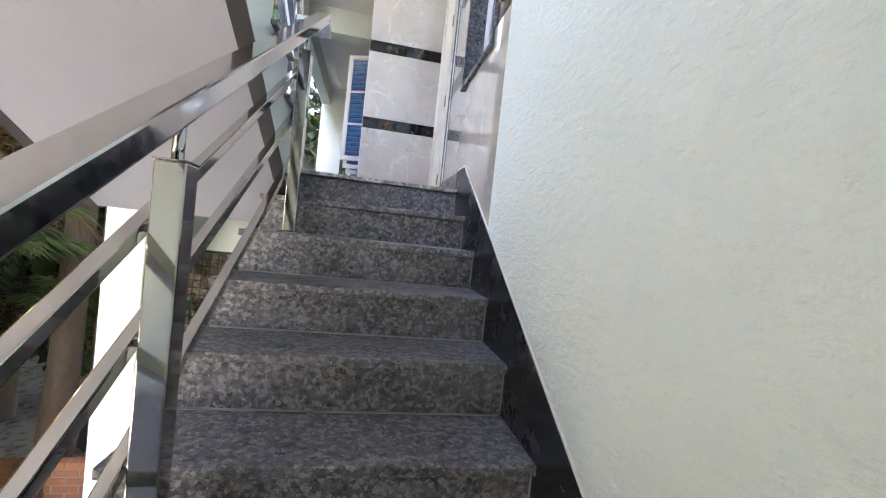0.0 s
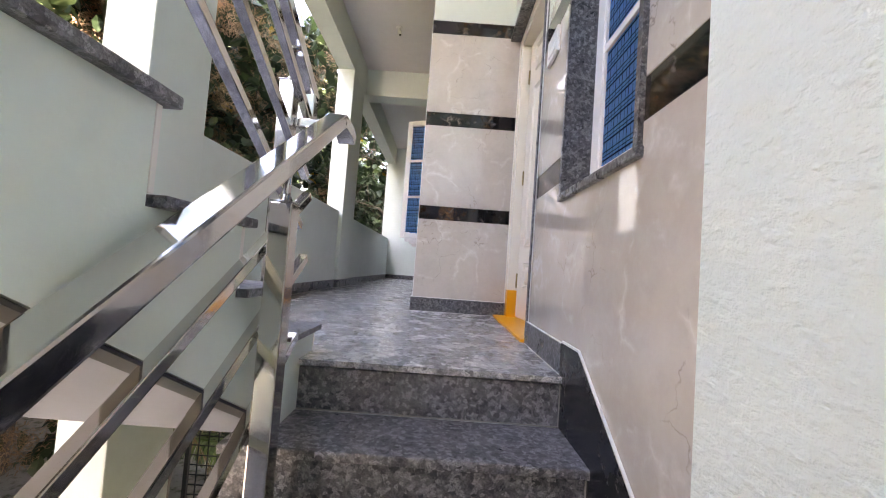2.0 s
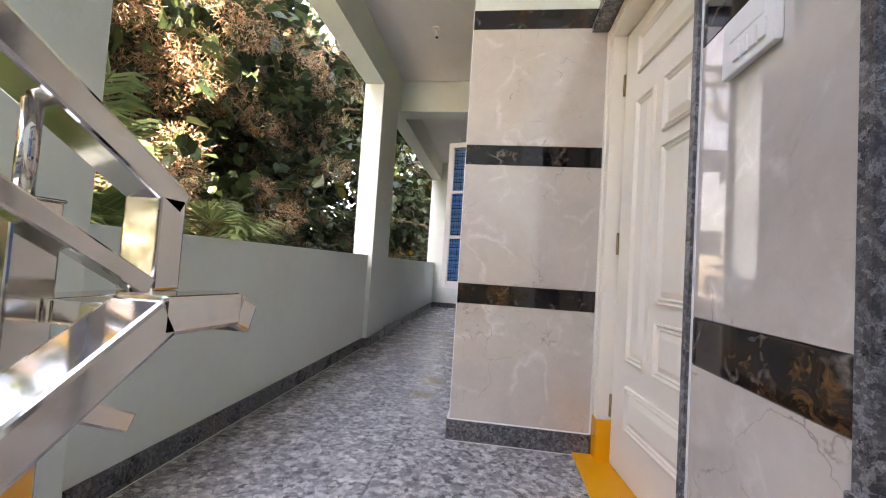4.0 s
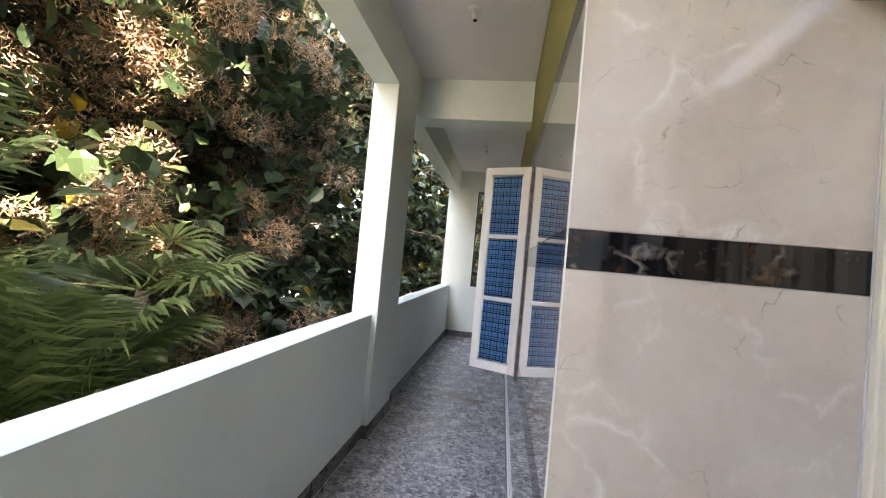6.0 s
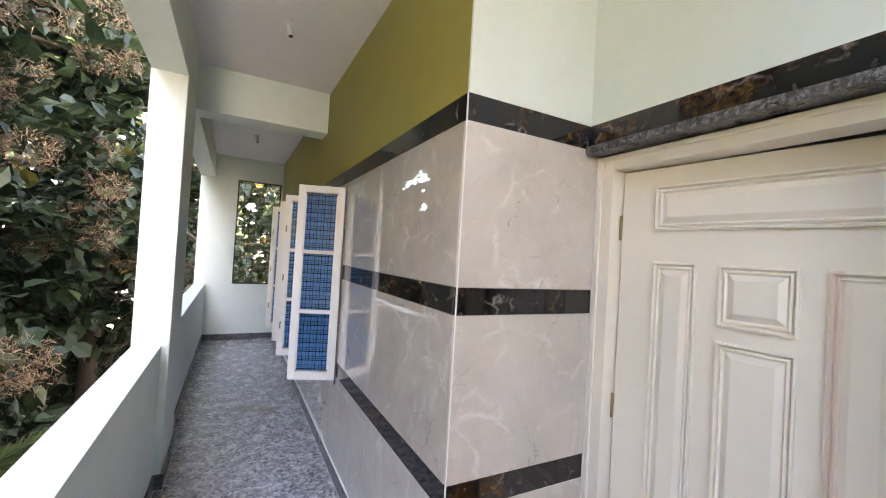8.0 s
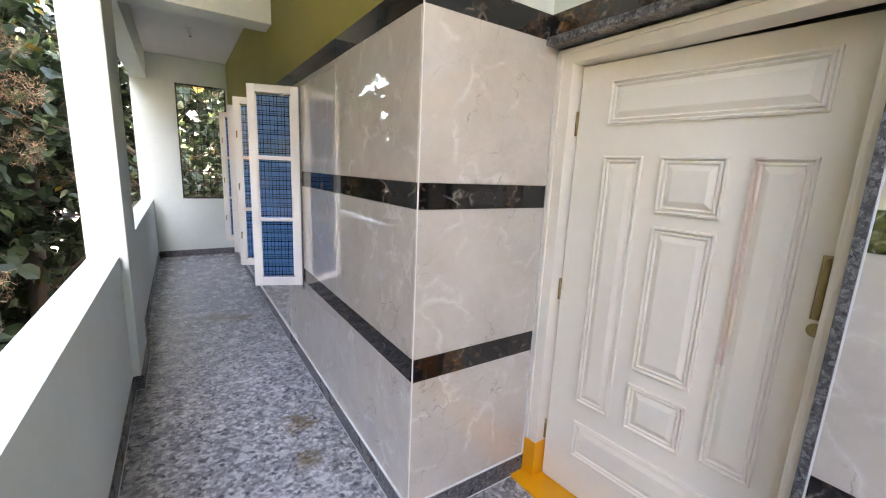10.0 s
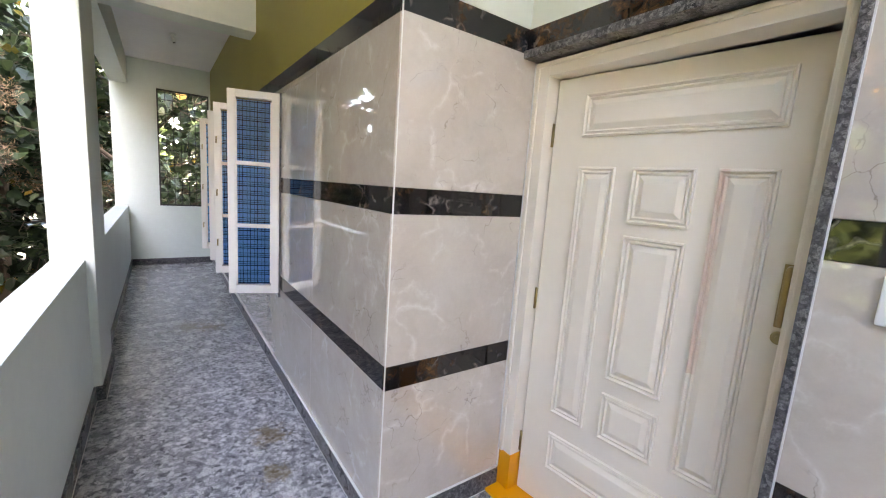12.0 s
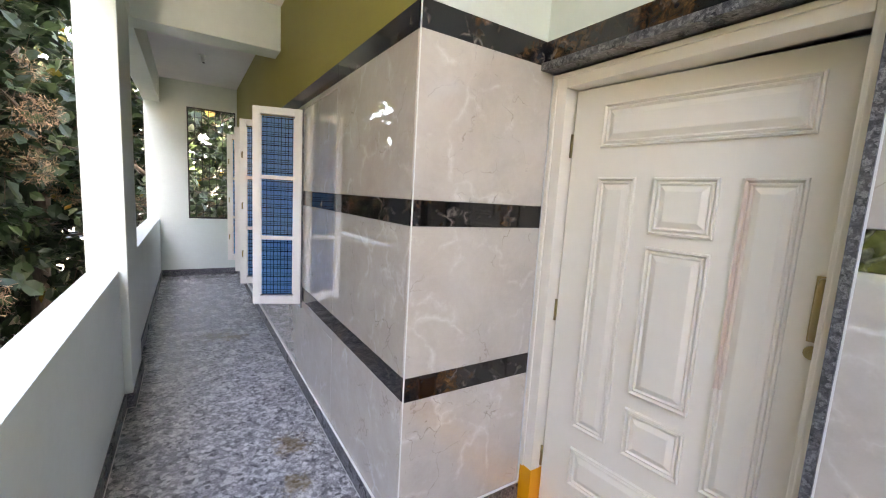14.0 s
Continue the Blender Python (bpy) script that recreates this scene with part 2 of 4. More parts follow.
def blue_glass():
    """Blue film on glass, with a printed plaid of dark lines."""
    m = Mat("blue_plaid_glass", 0.07, spec=0.7)
    sep = m.n("ShaderNodeSeparateXYZ")
    m.l(m.co, sep.inputs[0])

    def lines(axis, period, offset, width):
        x = m.math("ADD", m.math("DIVIDE", sep.outputs[axis], period), offset + 50.0)
        f = m.math("FRACT", x)
        return m.math("LESS_THAN", f, width / period)

    total = None
    for axis, period, offset, width in ((2, 0.062, 0.0, 0.004), (2, 0.062, 0.22, 0.003), (2, 0.062, 0.45, 0.006), (0, 0.047, 0.1, 0.004), (0, 0.047, 0.5, 0.0025)):
        f = lines(axis, period, offset, width)
        total = f if total is None else m.math("MAXIMUM", total, f)
    base = m.mix(m.noise(7, 4), (0.13, 0.40, 0.78), (0.18, 0.50, 0.88))
    col = m.mix(total, base, (0.008, 0.016, 0.045))
    m.color(col)
    tr = m.n("ShaderNodeBsdfTranslucent")
    m.l(col, tr.inputs["Color"])
    mx = m.n("ShaderNodeMixShader")
    mx.inputs[0].default_value = 0.7
    m.l(m.b.outputs[0], mx.inputs[1])
    m.l(tr.outputs[0], mx.inputs[2])
    m.l(mx.outputs[0], m.t.nodes["Material Output"].inputs["Surface"])
    return m.m


BLUE = blue_glass()


def leafy(name, a, b, c, trans=0.25, rough=0.42):
    m = Mat(name, rough, spec=0.4)
    rnd = m.n("ShaderNodeNewGeometry").outputs["Random Per Island"]
    col = m.ramp(rnd, [(0.0, a), (0.45, b), (0.9, c), (1.0, tuple(min(1, x * 1.5) for x in c))])
    m.color(col)
    tr = m.n("ShaderNodeBsdfTranslucent")
    m.l(col, tr.inputs["Color"])
    mx = m.n("ShaderNodeMixShader")
    mx.inputs[0].default_value = trans
    m.l(m.b.outputs[0], mx.inputs[1])
    m.l(tr.outputs[0], mx.inputs[2])
    m.l(mx.outputs[0], m.t.nodes["Material Output"].inputs["Surface"])
    return m.m


LEAF = leafy("broad_green_leaf", (0.014, 0.029, 0.014), (0.026, 0.050, 0.022), (0.052, 0.086, 0.036), 0.10)
# leaf colour with the golden sunlight put into it
LEAF_SUN_YEL = leafy("sun_yellow_leaf", (0.26, 0.20, 0.03), (0.42, 0.25, 0.03), (0.20, 0.20, 0.05))
PANICLE = leafy("dry_flower_panicle", (0.28, 0.185, 0.125), (0.39, 0.27, 0.18), (0.50, 0.36, 0.24), 0.25, 0.8)
PALM = leafy("palm_frond_leaf", (0.06, 0.10, 0.032), (0.10, 0.155, 0.05), (0.16, 0.21, 0.08))
DRYPALM = leafy("dry_palm_frond", (0.17, 0.11, 0.055), (0.25, 0.17, 0.09), (0.3, 0.22, 0.13), 0.1, 0.7)


def bark():
    m = Mat("grey_brown_bark", 0.85)
    v = m.stretch(1, 1, 0.25)
    m.color(m.mix(m.noise(16, 6, 0.7, 0, v), (0.06, 0.045, 0.032), (0.19, 0.15, 0.115)))
    m.bump(m.noise(22, 6, 0.7, 0, v), 0.8, 0.02)
    return m.m


BARK = bark()


def soil():
    m = Mat("garden_soil", 0.95).world_co()
    c = m.mix(m.noise(1.2, 6), (0.33, 0.315, 0.29), (0.47, 0.455, 0.425))
    c = m.mix(m.ramp(m.noise(9, 5), [(0.5, 0.0), (0.7, 0.8)]), c, (0.06, 0.08, 0.03))
    m.color(c)
    m.bump(m.noise(12, 7, 0.7), 0.9, 0.05)
    return m.m


SOIL = soil()
BRICK = paint("terracotta_brick", (0.42, 0.19, 0.10), 0.85, 50, 0.5, 0.004, 0.2)
PALEWALL = paint("weathered_pale_plaster", (0.55, 0.50, 0.44), 0.85, 30, 0.4, 0.004, 0.2)


# ---- mesh helpers ----
def cube(bm, x0, x1, y0, y1, z0, z1):
    v = [bm.verts.new(p) for p in ((x0, y0, z0), (x1, y0, z0), (x1, y1, z0), (x0, y1, z0), (x0, y0, z1), (x1, y0, z1), (x1, y1, z1), (x0, y1, z1))]
    for f in ((3, 2, 1, 0), (4, 5, 6, 7), (0, 1, 5, 4), (1, 2, 6, 5), (2, 3, 7, 6), (3, 0, 4, 7)):
        bm.faces.new([v[i] for i in f])
    return v


def soft_cube(x0, x1, y0, y1, z0, z1, bevel=0.003, seg=2):
    bm = bmesh.new()
    cube(bm, x0, x1, y0, y1, z0, z1)
    bmesh.ops.bevel(bm, geom=bm.edges[:], offset=bevel, segments=seg, affect="EDGES", profile=0.6)
    return bm


def prism(outline, axis, a, b):
    """A solid from an outline in the two other axes, from a to b along axis."""
    bm = bmesh.new()

    def put(p, q, w):
        return {"x": (w, p, q), "y": (p, w, q), "z": (p, q, w)}[axis]

    lo = [bm.verts.new(put(p, q, a)) for p, q in outline]
    hi = [bm.verts.new(put(p, q, b)) for p, q in outline]
    bm.faces.new(lo)
    bm.faces.new(hi[::-1])
    for i in range(len(outline)):
        j = (i + 1) % len(outline)
        bm.faces.new((lo[j], lo[i], hi[i], hi[j]))
    bmesh.ops.recalc_face_normals(bm, faces=bm.faces[:])
    return bm


def tube(bm, points, radii, sides=8, caps=True):
    """A round bar along points."""
    rings = []
    for i, p in enumerate(points):
        p = Vector(p)
        d = (Vector(points[min(i + 1, len(points) - 1)]) - Vector(points[max(i - 1, 0)])).normalized()
        u = d.orthogonal().normalized() if i == 0 else (u - d * u.dot(d)).normalized()
        w = d.cross(u)
        r = radii[i] if isinstance(radii, (list, tuple)) else radii
        rings.append([bm.verts.new(p + (u * math.cos(k * math.tau / sides) + w * math.sin(k * math.tau / sides)) * r) for k in range(sides)])
    for a, b in zip(rings, rings[1:]):
        for k in range(sides):
            bm.faces.new((a[k], a[(k + 1) % sides], b[(k + 1) % sides], b[k]))
    if caps:
        bm.faces.new(rings[0][::-1])
        bm.faces.new(rings[-1])


def bar(p, q, width, height, bevel=0.003):
    """A rectangular bar from p to q in a plane of constant x; width along x, height across."""
    p, q = Vector(p), Vector(q)
    d = (q - p).normalized()
    side = Vector((1, 0, 0)) if abs(d.x) < 0.9 else Vector((0, 1, 0))
    up = d.cross(side).normalized()
    bm = bmesh.new()
    v = []
    for o in (p, q):
        for a, b in ((-1, -1), (1, -1), (1, 1), (-1, 1)):
            v.append(bm.verts.new(o + side * a * width / 2 + up * b * height / 2))
    for f in ((3, 2, 1, 0), (4, 5, 6, 7), (0, 1, 5, 4), (1, 2, 6, 5), (2, 3, 7, 6), (3, 0, 4, 7)):
        bm.faces.new([v[i] for i in f])
    bmesh.ops.recalc_face_normals(bm, faces=bm.faces[:])
    if bevel:
        bmesh.ops.bevel(bm, geom=bm.edges[:], offset=bevel, segments=2, affect="EDGES", profile=0.6)
    return bm


def mesh_of(name, bm, material, smooth=False):
    me = bpy.data.meshes.new(name)
    bm.to_mesh(me)
    bm.free()
    me.materials.append(material)
    if smooth:
        for p in me.polygons:
            p.use_smooth = True
    return me


def part(name, bm, material, parent=None, label="", smooth=False):
    """Links a bmesh as one mesh object under a thing or a part."""
    ob = new(name, mesh_of(name, bm, material, smooth))
    if parent:
        ob.parent = parent
    if label:
        tagged(ob, label)
    return ob


def boxes(rows):
    bm = bmesh.new()
    for r in rows:
        cube(bm, *r)
    return bm


def setting(name, bm, material, label="", category=""):
    return tagged(part(name, bm, material), label, category, kind="structure")


def thing(name, label, category, at=(0, 0, 0), group=""):
    ob = new(name)
    ob.empty_display_size = 0.1
    ob.location = at
    return tagged(ob, label, category, group)


def cut_tile(a0, a1, b0, b1, holes):
    """A tile less the holes, as rectangles, whole above and below a hole."""
    flipped = cut_rect(b0, b1, a0, a1, [(k0, k1, h0, h1) for h0, h1, k0, k1 in holes])
    return [(q0, q1, p0, p1) for p0, p1, q0, q1 in flipped]


def cut_rect(a0, a1, b0, b1, holes):
    """A rectangle less the holes, as rectangles."""
    rects = [(a0, a1, b0, b1)]
    for h0, h1, k0, k1 in holes:
        out = []
        for p0, p1, q0, q1 in rects:
            if h1 <= p0 or h0 >= p1 or k1 <= q0 or k0 >= q1:
                out.append((p0, p1, q0, q1))
                continue
            if p0 < h0:
                out.append((p0, h0, q0, q1))
            if h1 < p1:
                out.append((h1, p1, q0, q1))
            m0, m1 = max(p0, h0), min(p1, h1)
            if q0 < k0:
                out.append((m0, m1, q0, k0))
            if k1 < q1:
                out.append((m0, m1, k1, q1))
        rects = out
    return rects


# ---- plan ----
DOOR_X = 0.614          # face of the door wall; the corridor wall stands at x = 0
END_Y = 6.22
CEIL_Z, BEAM_Z = 3.01, 2.645
PAR_X0, PAR_X1 = -1.225, -1.07       # parapet
COL_X0, COL_X1 = -1.223, -1.026
BAND_Z = 2.17                          # top of the wall tiles
RISE, TREAD, NOSE_Y = 0.161, 0.2535, -1.609
DOOR_Y0, DOOR_Y1 = -1.053, 0.0
ROOF_Z = 4.7                           # over the stairs, unseen; low so that sun reaches the front trees
TOP_Z = 9.6                           # over the rooms, unseen; high enough to shade the rear trees
TT = 0.012                            # tile thickness

# floors
setting("floor", boxes([(PAR_X1, 0.63, NOSE_Y + 0.02, 0.0, -0.25, -0.02), (PAR_X1, 0.0 + TT, 0.0, END_Y, -0.25, -0.02), (0.63, 4.0, DOOR_Y0 - 6, END_Y, -0.25, -0.02)]), MORTAR, "concrete floor slab under granite slabs", "floor")
setting("ceiling", boxes([(PAR_X0, 4.0, -1.40, END_Y + 0.2, CEIL_Z, CEIL_Z + 0.14)]), CEIL, "white painted concrete ceiling", "ceiling")
# long beam on the columns and cross beams
setting("beam_long", boxes([(COL_X0, COL_X1, -1.40, END_Y + 0.2, BEAM_Z, CEIL_Z)]), MINT, "mint painted concrete beam over columns", "beam")
setting("beam_cross", boxes([(COL_X1, 0.0, 2.54, 2.79, BEAM_Z, CEIL_Z)]), MINT, "mint painted concrete cross beam", "beam")

WIN_Z0, WIN_Z1 = 0.638, 2.035
CORR_WINDOWS = ((1.66, 2.40), (2.93, 3.67))

# corridor wall, with its windows cut through
wall_rects = cut_rect(TT, END_Y, 0.0, CEIL_Z, [(a, b, WIN_Z0, WIN_Z1) for a, b in CORR_WINDOWS])
bm = bmesh.new()
for a0, a1, b0, b1 in wall_rects:
    if b1 > BAND_Z and b0 < BAND_Z:
        cube(bm, TT, 0.23, a0, a1, b0, BAND_Z)
    elif b0 < BAND_Z:
        cube(bm, TT, 0.23, a0, a1, b0, b1)
wall_corridor = setting("wall_corridor", bm, MORTAR, "tiled brick wall with dark marble bands", "wall")
setting("wall_corridor_upper", boxes([(0.004, 0.23, 0.012, END_Y, BAND_Z, CEIL_Z)]), OLIVE, "olive green painted upper wall", "wall")
# pier that faces the stairs
wall_pier = setting("wall_pier", boxes([(0.23, 0.90, TT, 0.23, 0.0, BAND_Z)]), MORTAR, "tiled pier wall beside the door", "wall")
setting("wall_pier_upper", boxes([(0.004, 0.90, 0.0, 0.012, BAND_Z, CEIL_Z), (0.23, 0.90, 0.012, 0.23, BAND_Z, CEIL_Z)]), MINT, "mint painted upper wall", "wall")

# door wall
RW = (-2.05, -1.464, 0.612, 2.07)     # recessed window: y0 y1 z0 z1
STUCCO_Y = -2.265
rows = [r for r in cut_rect(STUCCO_Y, -0.0, 0.0, BAND_Z, [RW, (DOOR_Y0, DOOR_Y1, 0.0, 2.075)])]
bm = bmesh.new()
for a0, a1, b0, b1 in rows:
    cube(bm, DOOR_X + TT, 0.84, a0, a1, b0, b1)
cube(bm, DOOR_X + TT, 0.84, STUCCO_Y, NOSE_Y, -1.7, 0.0)
cube(bm, 0.65, 0.84, NOSE_Y, 0.0, -0.25, -0.02)
wall_door = setting("wall_door", bm, MORTAR, "tiled wall with door and recessed window", "wall")
setting("wall_door_upper", boxes([(DOOR_X + 0.004, 0.84, STUCCO_Y, 0.0, BAND_Z, CEIL_Z), (DOOR_X + 0.004, 0.84, STUCCO_Y, -1.4, CEIL_Z, ROOF_Z)]), MINT, "mint painted upper wall over the door", "wall")
setting("wall_stair", boxes([(0.611, 0.84, -6.2, STUCCO_Y, -3.3, ROOF_Z)]), STUCCO, "mint stucco wall along the stairs", "wall")

# end wall with a barred opening
EW = (-0.69, -0.02, 0.915, 2.645)
bm = bmesh.new()
for a0, a1, b0, b1 in cut_rect(PAR_X0, 0.23, -0.25, CEIL_Z, [EW]):
    cube(bm, a0, a1, END_Y, END_Y + 0.2, b0, b1)
setting("wall_end", bm, MINT, "mint painted end wall with barred opening", "wall")

# parapets and columns
COLUMNS = ((-1.345, -0.95), (1.83, 2.43))
setting("parapet_near", boxes([(PAR_X0, PAR_X1, -0.95, 1.83, -0.25, 0.908)]), MINT, "mint painted parapet wall", "parapet")
setting("parapet_far", boxes([(PAR_X0, PAR_X1, 2.43, END_Y, -0.25, 0.908)]), MINT, "mint painted parapet wall", "parapet")
for i, (a, b) in enumerate(COLUMNS):
    cb = soft_cube(COL_X0 - 0.004, COL_X1, a, b, -3.3, BEAM_Z, 0.008, 2)
    setting("column_%d" % (i + 1), cb, MINT, "mint painted square concrete column", "column")

# rooms behind the walls, closed and plain
setting("wall_back", boxes([(4.0, 4.2, -6.2, END_Y + 0.2, -3.3, ROOF_Z), (0.23, 4.0, END_Y, END_Y + 0.2, -0.25, CEIL_Z), (0.84, 4.0, -6.2, -6.0, -3.3, ROOF_Z)]), MORTAR, "plain back wall of the house", "wall")
# unseen wall added over the stair roof, keeps sun off the lower foliage
setting("wall_sun_block", boxes([(-1.27, -1.07, -4.2, -1.402, ROOF_Z + 0.1, 6.2), (-1.07, 4.0, -4.2, -4.0, ROOF_Z + 0.1, 6.2)]), MINT, "unseen mint wall added above the roof to shade trees", "wall")
# unseen roofs and upper walls, which shape the building's shadow on the trees
setting("roof", boxes([(PAR_X0, 4.2, -1.40, END_Y + 0.2, TOP_Z - 0.1, TOP_Z + 0.1), (-1.27, 4.2, -6.2, -1.40, ROOF_Z - 0.1, ROOF_Z + 0.1)]), CEIL, "unseen flat concrete roof, heights set for tree shadow", "roof")
setting("wall_floor_above", boxes([(0.0, 4.0, -1.40, -1.2, CEIL_Z + 0.14, TOP_Z - 0.1), (PAR_X0, -0.0, -1.40, -1.2, ROOF_Z + 0.101, TOP_Z - 0.1), (0.0, 0.2, -1.2, END_Y, CEIL_Z + 0.14, TOP_Z - 0.1), (PAR_X0, PAR_X1, -1.2, END_Y, CEIL_Z + 0.14, CEIL_Z + 1.1), (PAR_X0, 0.0, -1.2, END_Y, 6.2, 6.35), (PAR_X0, PAR_X1, -1.2, END_Y, 6.35, 7.3)]), MINT, "unseen mint wall above, built up to shade trees", "wall")
setting("wall_below", boxes([(-0.2, 4.0, 0.6, 0.8, -3.3, -0.25)]), MINT, "mint painted wall of the floor below", "wall")

# ---- stairs ----
N = 11
LEFT, RIGHT = -0.335, 0.626


def nose(k):
    return NOSE_Y - TREAD * k, -RISE * k


out = [(NOSE_Y + 0.02, -0.02)]
for k in range(N):
    y, z = nose(k)
    out += [(y + 0.02, -RISE * (k + 1) - 0.02)] if k < N - 1 else []
    if k < N - 1:
        out += [(nose(k + 1)[0] + 0.02, -RISE * (k + 1) - 0.02)]
yb, zb = nose(N - 1)
out += [(yb + 0.02, zb - 0.25), (NOSE_Y + 0.02, -0.30)]
stairs_lower = thing("staircase_lower", "flight of dark leathered granite steps", "stairs")
part("flight_slab", prism(out, "x", LEFT + 0.012, RIGHT - 0.002), MINT, stairs_lower, "mint painted concrete slab")
tread_me = mesh_of("tread", soft_cube(LEFT, RIGHT - 0.002, -0.020, TREAD - 0.002, -0.026, 0.0, 0.005, 2), STEP_GRANITE)
riser_me = mesh_of("riser", soft_cube(LEFT + 0.008, RIGHT - 0.002, 0.0, 0.018, -RISE + 0.0, -0.0262, 0.001, 1), STEP_GRANITE)
joint_me = mesh_of("joint", boxes([(LEFT + 0.01, RIGHT - 0.004, -0.0035, 0.001, -RISE, -RISE + 0.0028)]), MORTAR)
end_me = mesh_of("joint", boxes([(0.6015, 0.6055, -0.003, 0.001, -RISE, -0.026)]), MORTAR)
for k in range(N):
    y, z = nose(k)
    if k > 0:
        o = new("tread", tread_me)
        o.location = (0, y, z)
        o.parent = stairs_lower
    o = new("riser", riser_me)
    o.location = (0, y + 0.002, z)
    o.parent = stairs_lower
    for me in (joint_me, end_me):
        o = new("joint", me)
        o.location = (0, y + 0.002, z)
        o.parent = stairs_lower
setting("landing_lower", boxes([(-2.2, 0.611, -6.0, nose(N)[0] + 0.28, -RISE * N - 0.2, -RISE * N)]), STEP_GRANITE, "dark granite landing between flights", "landing")
setting("wall_stair_back", boxes([(-2.2, 0.611, -6.2, -6.0, -3.3, ROOF_Z - 0.1)]), MINT, "mint painted wall behind the stairs", "wall")

# sloping skirting along the stairs
sl = RISE / TREAD
y_end = nose(N)[0]
SK_Y = -1.744


def skirt_line(y, up):
    return 0.104 + up + sl * (min(y, SK_Y) - SK_Y)


sk = prism([(NOSE_Y + 0.02, 0.104), (SK_Y, 0.104), (y_end, skirt_line(y_end, 0)), (y_end, skirt_line(y_end, -0.42)), (NOSE_Y + 0.02, -0.25)], "x", 0.605, 0.6135)
setting("stair_skirting", sk, DARK_GRANITE, "black granite sloping stair skirting", "skirting")
setting("stair_skirting_edge", prism([(NOSE_Y + 0.02, 0.1042), (NOSE_Y + 0.02, 0.111), (SK_Y, 0.111), (y_end, skirt_line(y_end, 0.008)), (y_end, skirt_line(y_end, 0.0002)), (SK_Y, 0.1042)], "x", 0.6065, 0.6130), GROUT, "white grout line over the stair skirting", "trim")

# upper flight, which turns back over the left side
U_X0, U_X1 = -1.223, -0.235
UY, UZ, UT, UR = -1.48, 0.09, 0.28, 0.153
M = 10
out = [(UY - 0.02, -0.02)]
for k in range(M):
    y, z = UY - UT * k - 0.015, UZ + UR * k - 0.02
    out += [(y, z), (y - UT, z)]
out += [(UY - UT * M - 0.015, UZ + UR * (M - 1) - 0.228), (-1.51, -0.286), (UY - 0.02, -0.286)]
stairs_upper = thing("staircase_upper", "upper flight of granite steps on a painted slab", "stairs")
part("flight_slab", prism(out, "x", U_X0, U_X1), MINT, stairs_upper, "mint painted concrete slab")
ut_me = mesh_of("tread", soft_cube(U_X0, U_X1 + 0.02, -UT, 0.015, -0.02, 0.0, 0.004, 2), STEP_GRANITE)
ur_me = mesh_of("riser", soft_cube(U_X0, U_X1 + 0.001, -0.012, 0.0, -UR, -0.021, 0.001, 1), WHITEW)
for k in range(M):
    for me, nm in ((ut_me, "tread"), (ur_me, "riser")):
        o = new(nm, me)
        o.location = (0, UY - UT * k - (0.002 if nm == "riser" else 0), UZ + UR * k)
        o.parent = stairs_upper
# grey soffit sheet and its dark edge lines
s0, s1 = (-1.51, -0.290), (UY - UT * M - 0.015, UZ + UR * (M - 1) - 0.232)


def soffit_strip(name, x0, x1, depth, mat, label):
    o = [(s0[0], s0[1]), (s1[0], s1[1]), (s1[0], s1[1] - depth), (s0[0], s0[1] - depth)]
    return part(name, prism(o, "x", x0, x1), mat, stairs_upper, label)


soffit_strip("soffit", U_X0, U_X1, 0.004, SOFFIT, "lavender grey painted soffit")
soffit_strip("edge_line", U_X1 - 0.05, U_X1 + 0.003, 0.007, DARKLINE, "dark grey painted edge line")
soffit_strip("edge_line", U_X0 - 0.003, U_X0 + 0.05, 0.007, DARKLINE, "dark grey painted edge line")
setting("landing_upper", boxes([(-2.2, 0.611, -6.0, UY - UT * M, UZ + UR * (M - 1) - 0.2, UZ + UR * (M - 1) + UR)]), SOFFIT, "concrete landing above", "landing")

# ---- railings ----
def railing_newel(at, height, stem, group):
    """A square steel post with a thin stem and a base plate; at is the foot."""
    ob = thing("newel_post", "polished square stainless steel newel post on a step", "post", at, group)
    part("post", soft_cube(-0.025, 0.025, -0.025, 0.025, 0.006, height, 0.003), STEEL, ob)
    part("cap", soft_cube(-0.027, 0.027, -0.027, 0.027, height, height + 0.004, 0.0015, 1), STEEL, ob)
    bm = bmesh.new()
    tube(bm, [(0, 0, height + 0.004), (0, 0, height + stem)], 0.010, 14)
    part("stem", bm, STEEL, ob, smooth=True)
    bm = bmesh.new()
    tube(bm, [(0, 0, 0), (0, 0, 0.004), (0, 0, 0.008)], [0.052, 0.052, 0.044], 24)
    part("base_plate", bm, STEEL, ob, "round chrome base plate", smooth=False)
    return ob


SL_L = 0.622


def lower_z(y):
    return 0.540 + SL_L * (y + 2.0)


for k, y in ((2, -1.98), (6, -3.02), (10, -4.005)):
    z = nose(k)[1]
    railing_newel((-0.178, y, z), 0.764, lower_z(y) - 0.03 - (z + 0.764), "stair newel posts")
hr = thing("handrail_lower", "polished stainless steel handrail of rectangular tube", "handrail")
Y_LOW, Y_END = -5.0, -1.62
part("rail", bar((-0.178, Y_LOW, lower_z(Y_LOW)), (-0.178, Y_END, lower_z(Y_END)), 0.062, 0.042, 0.005), STEEL, hr)
part("end_piece", bar((-0.178, Y_END - 0.012, lower_z(Y_END)), (-0.178, -1.505, lower_z(Y_END) - 0.004), 0.062, 0.042, 0.005), STEEL, hr)
part("end_return", bar((-0.178, -1.512, lower_z(Y_END) - 0.004), (-0.178, -1.476, lower_z(Y_END) - 0.020), 0.061, 0.041, 0.005), STEEL, hr)
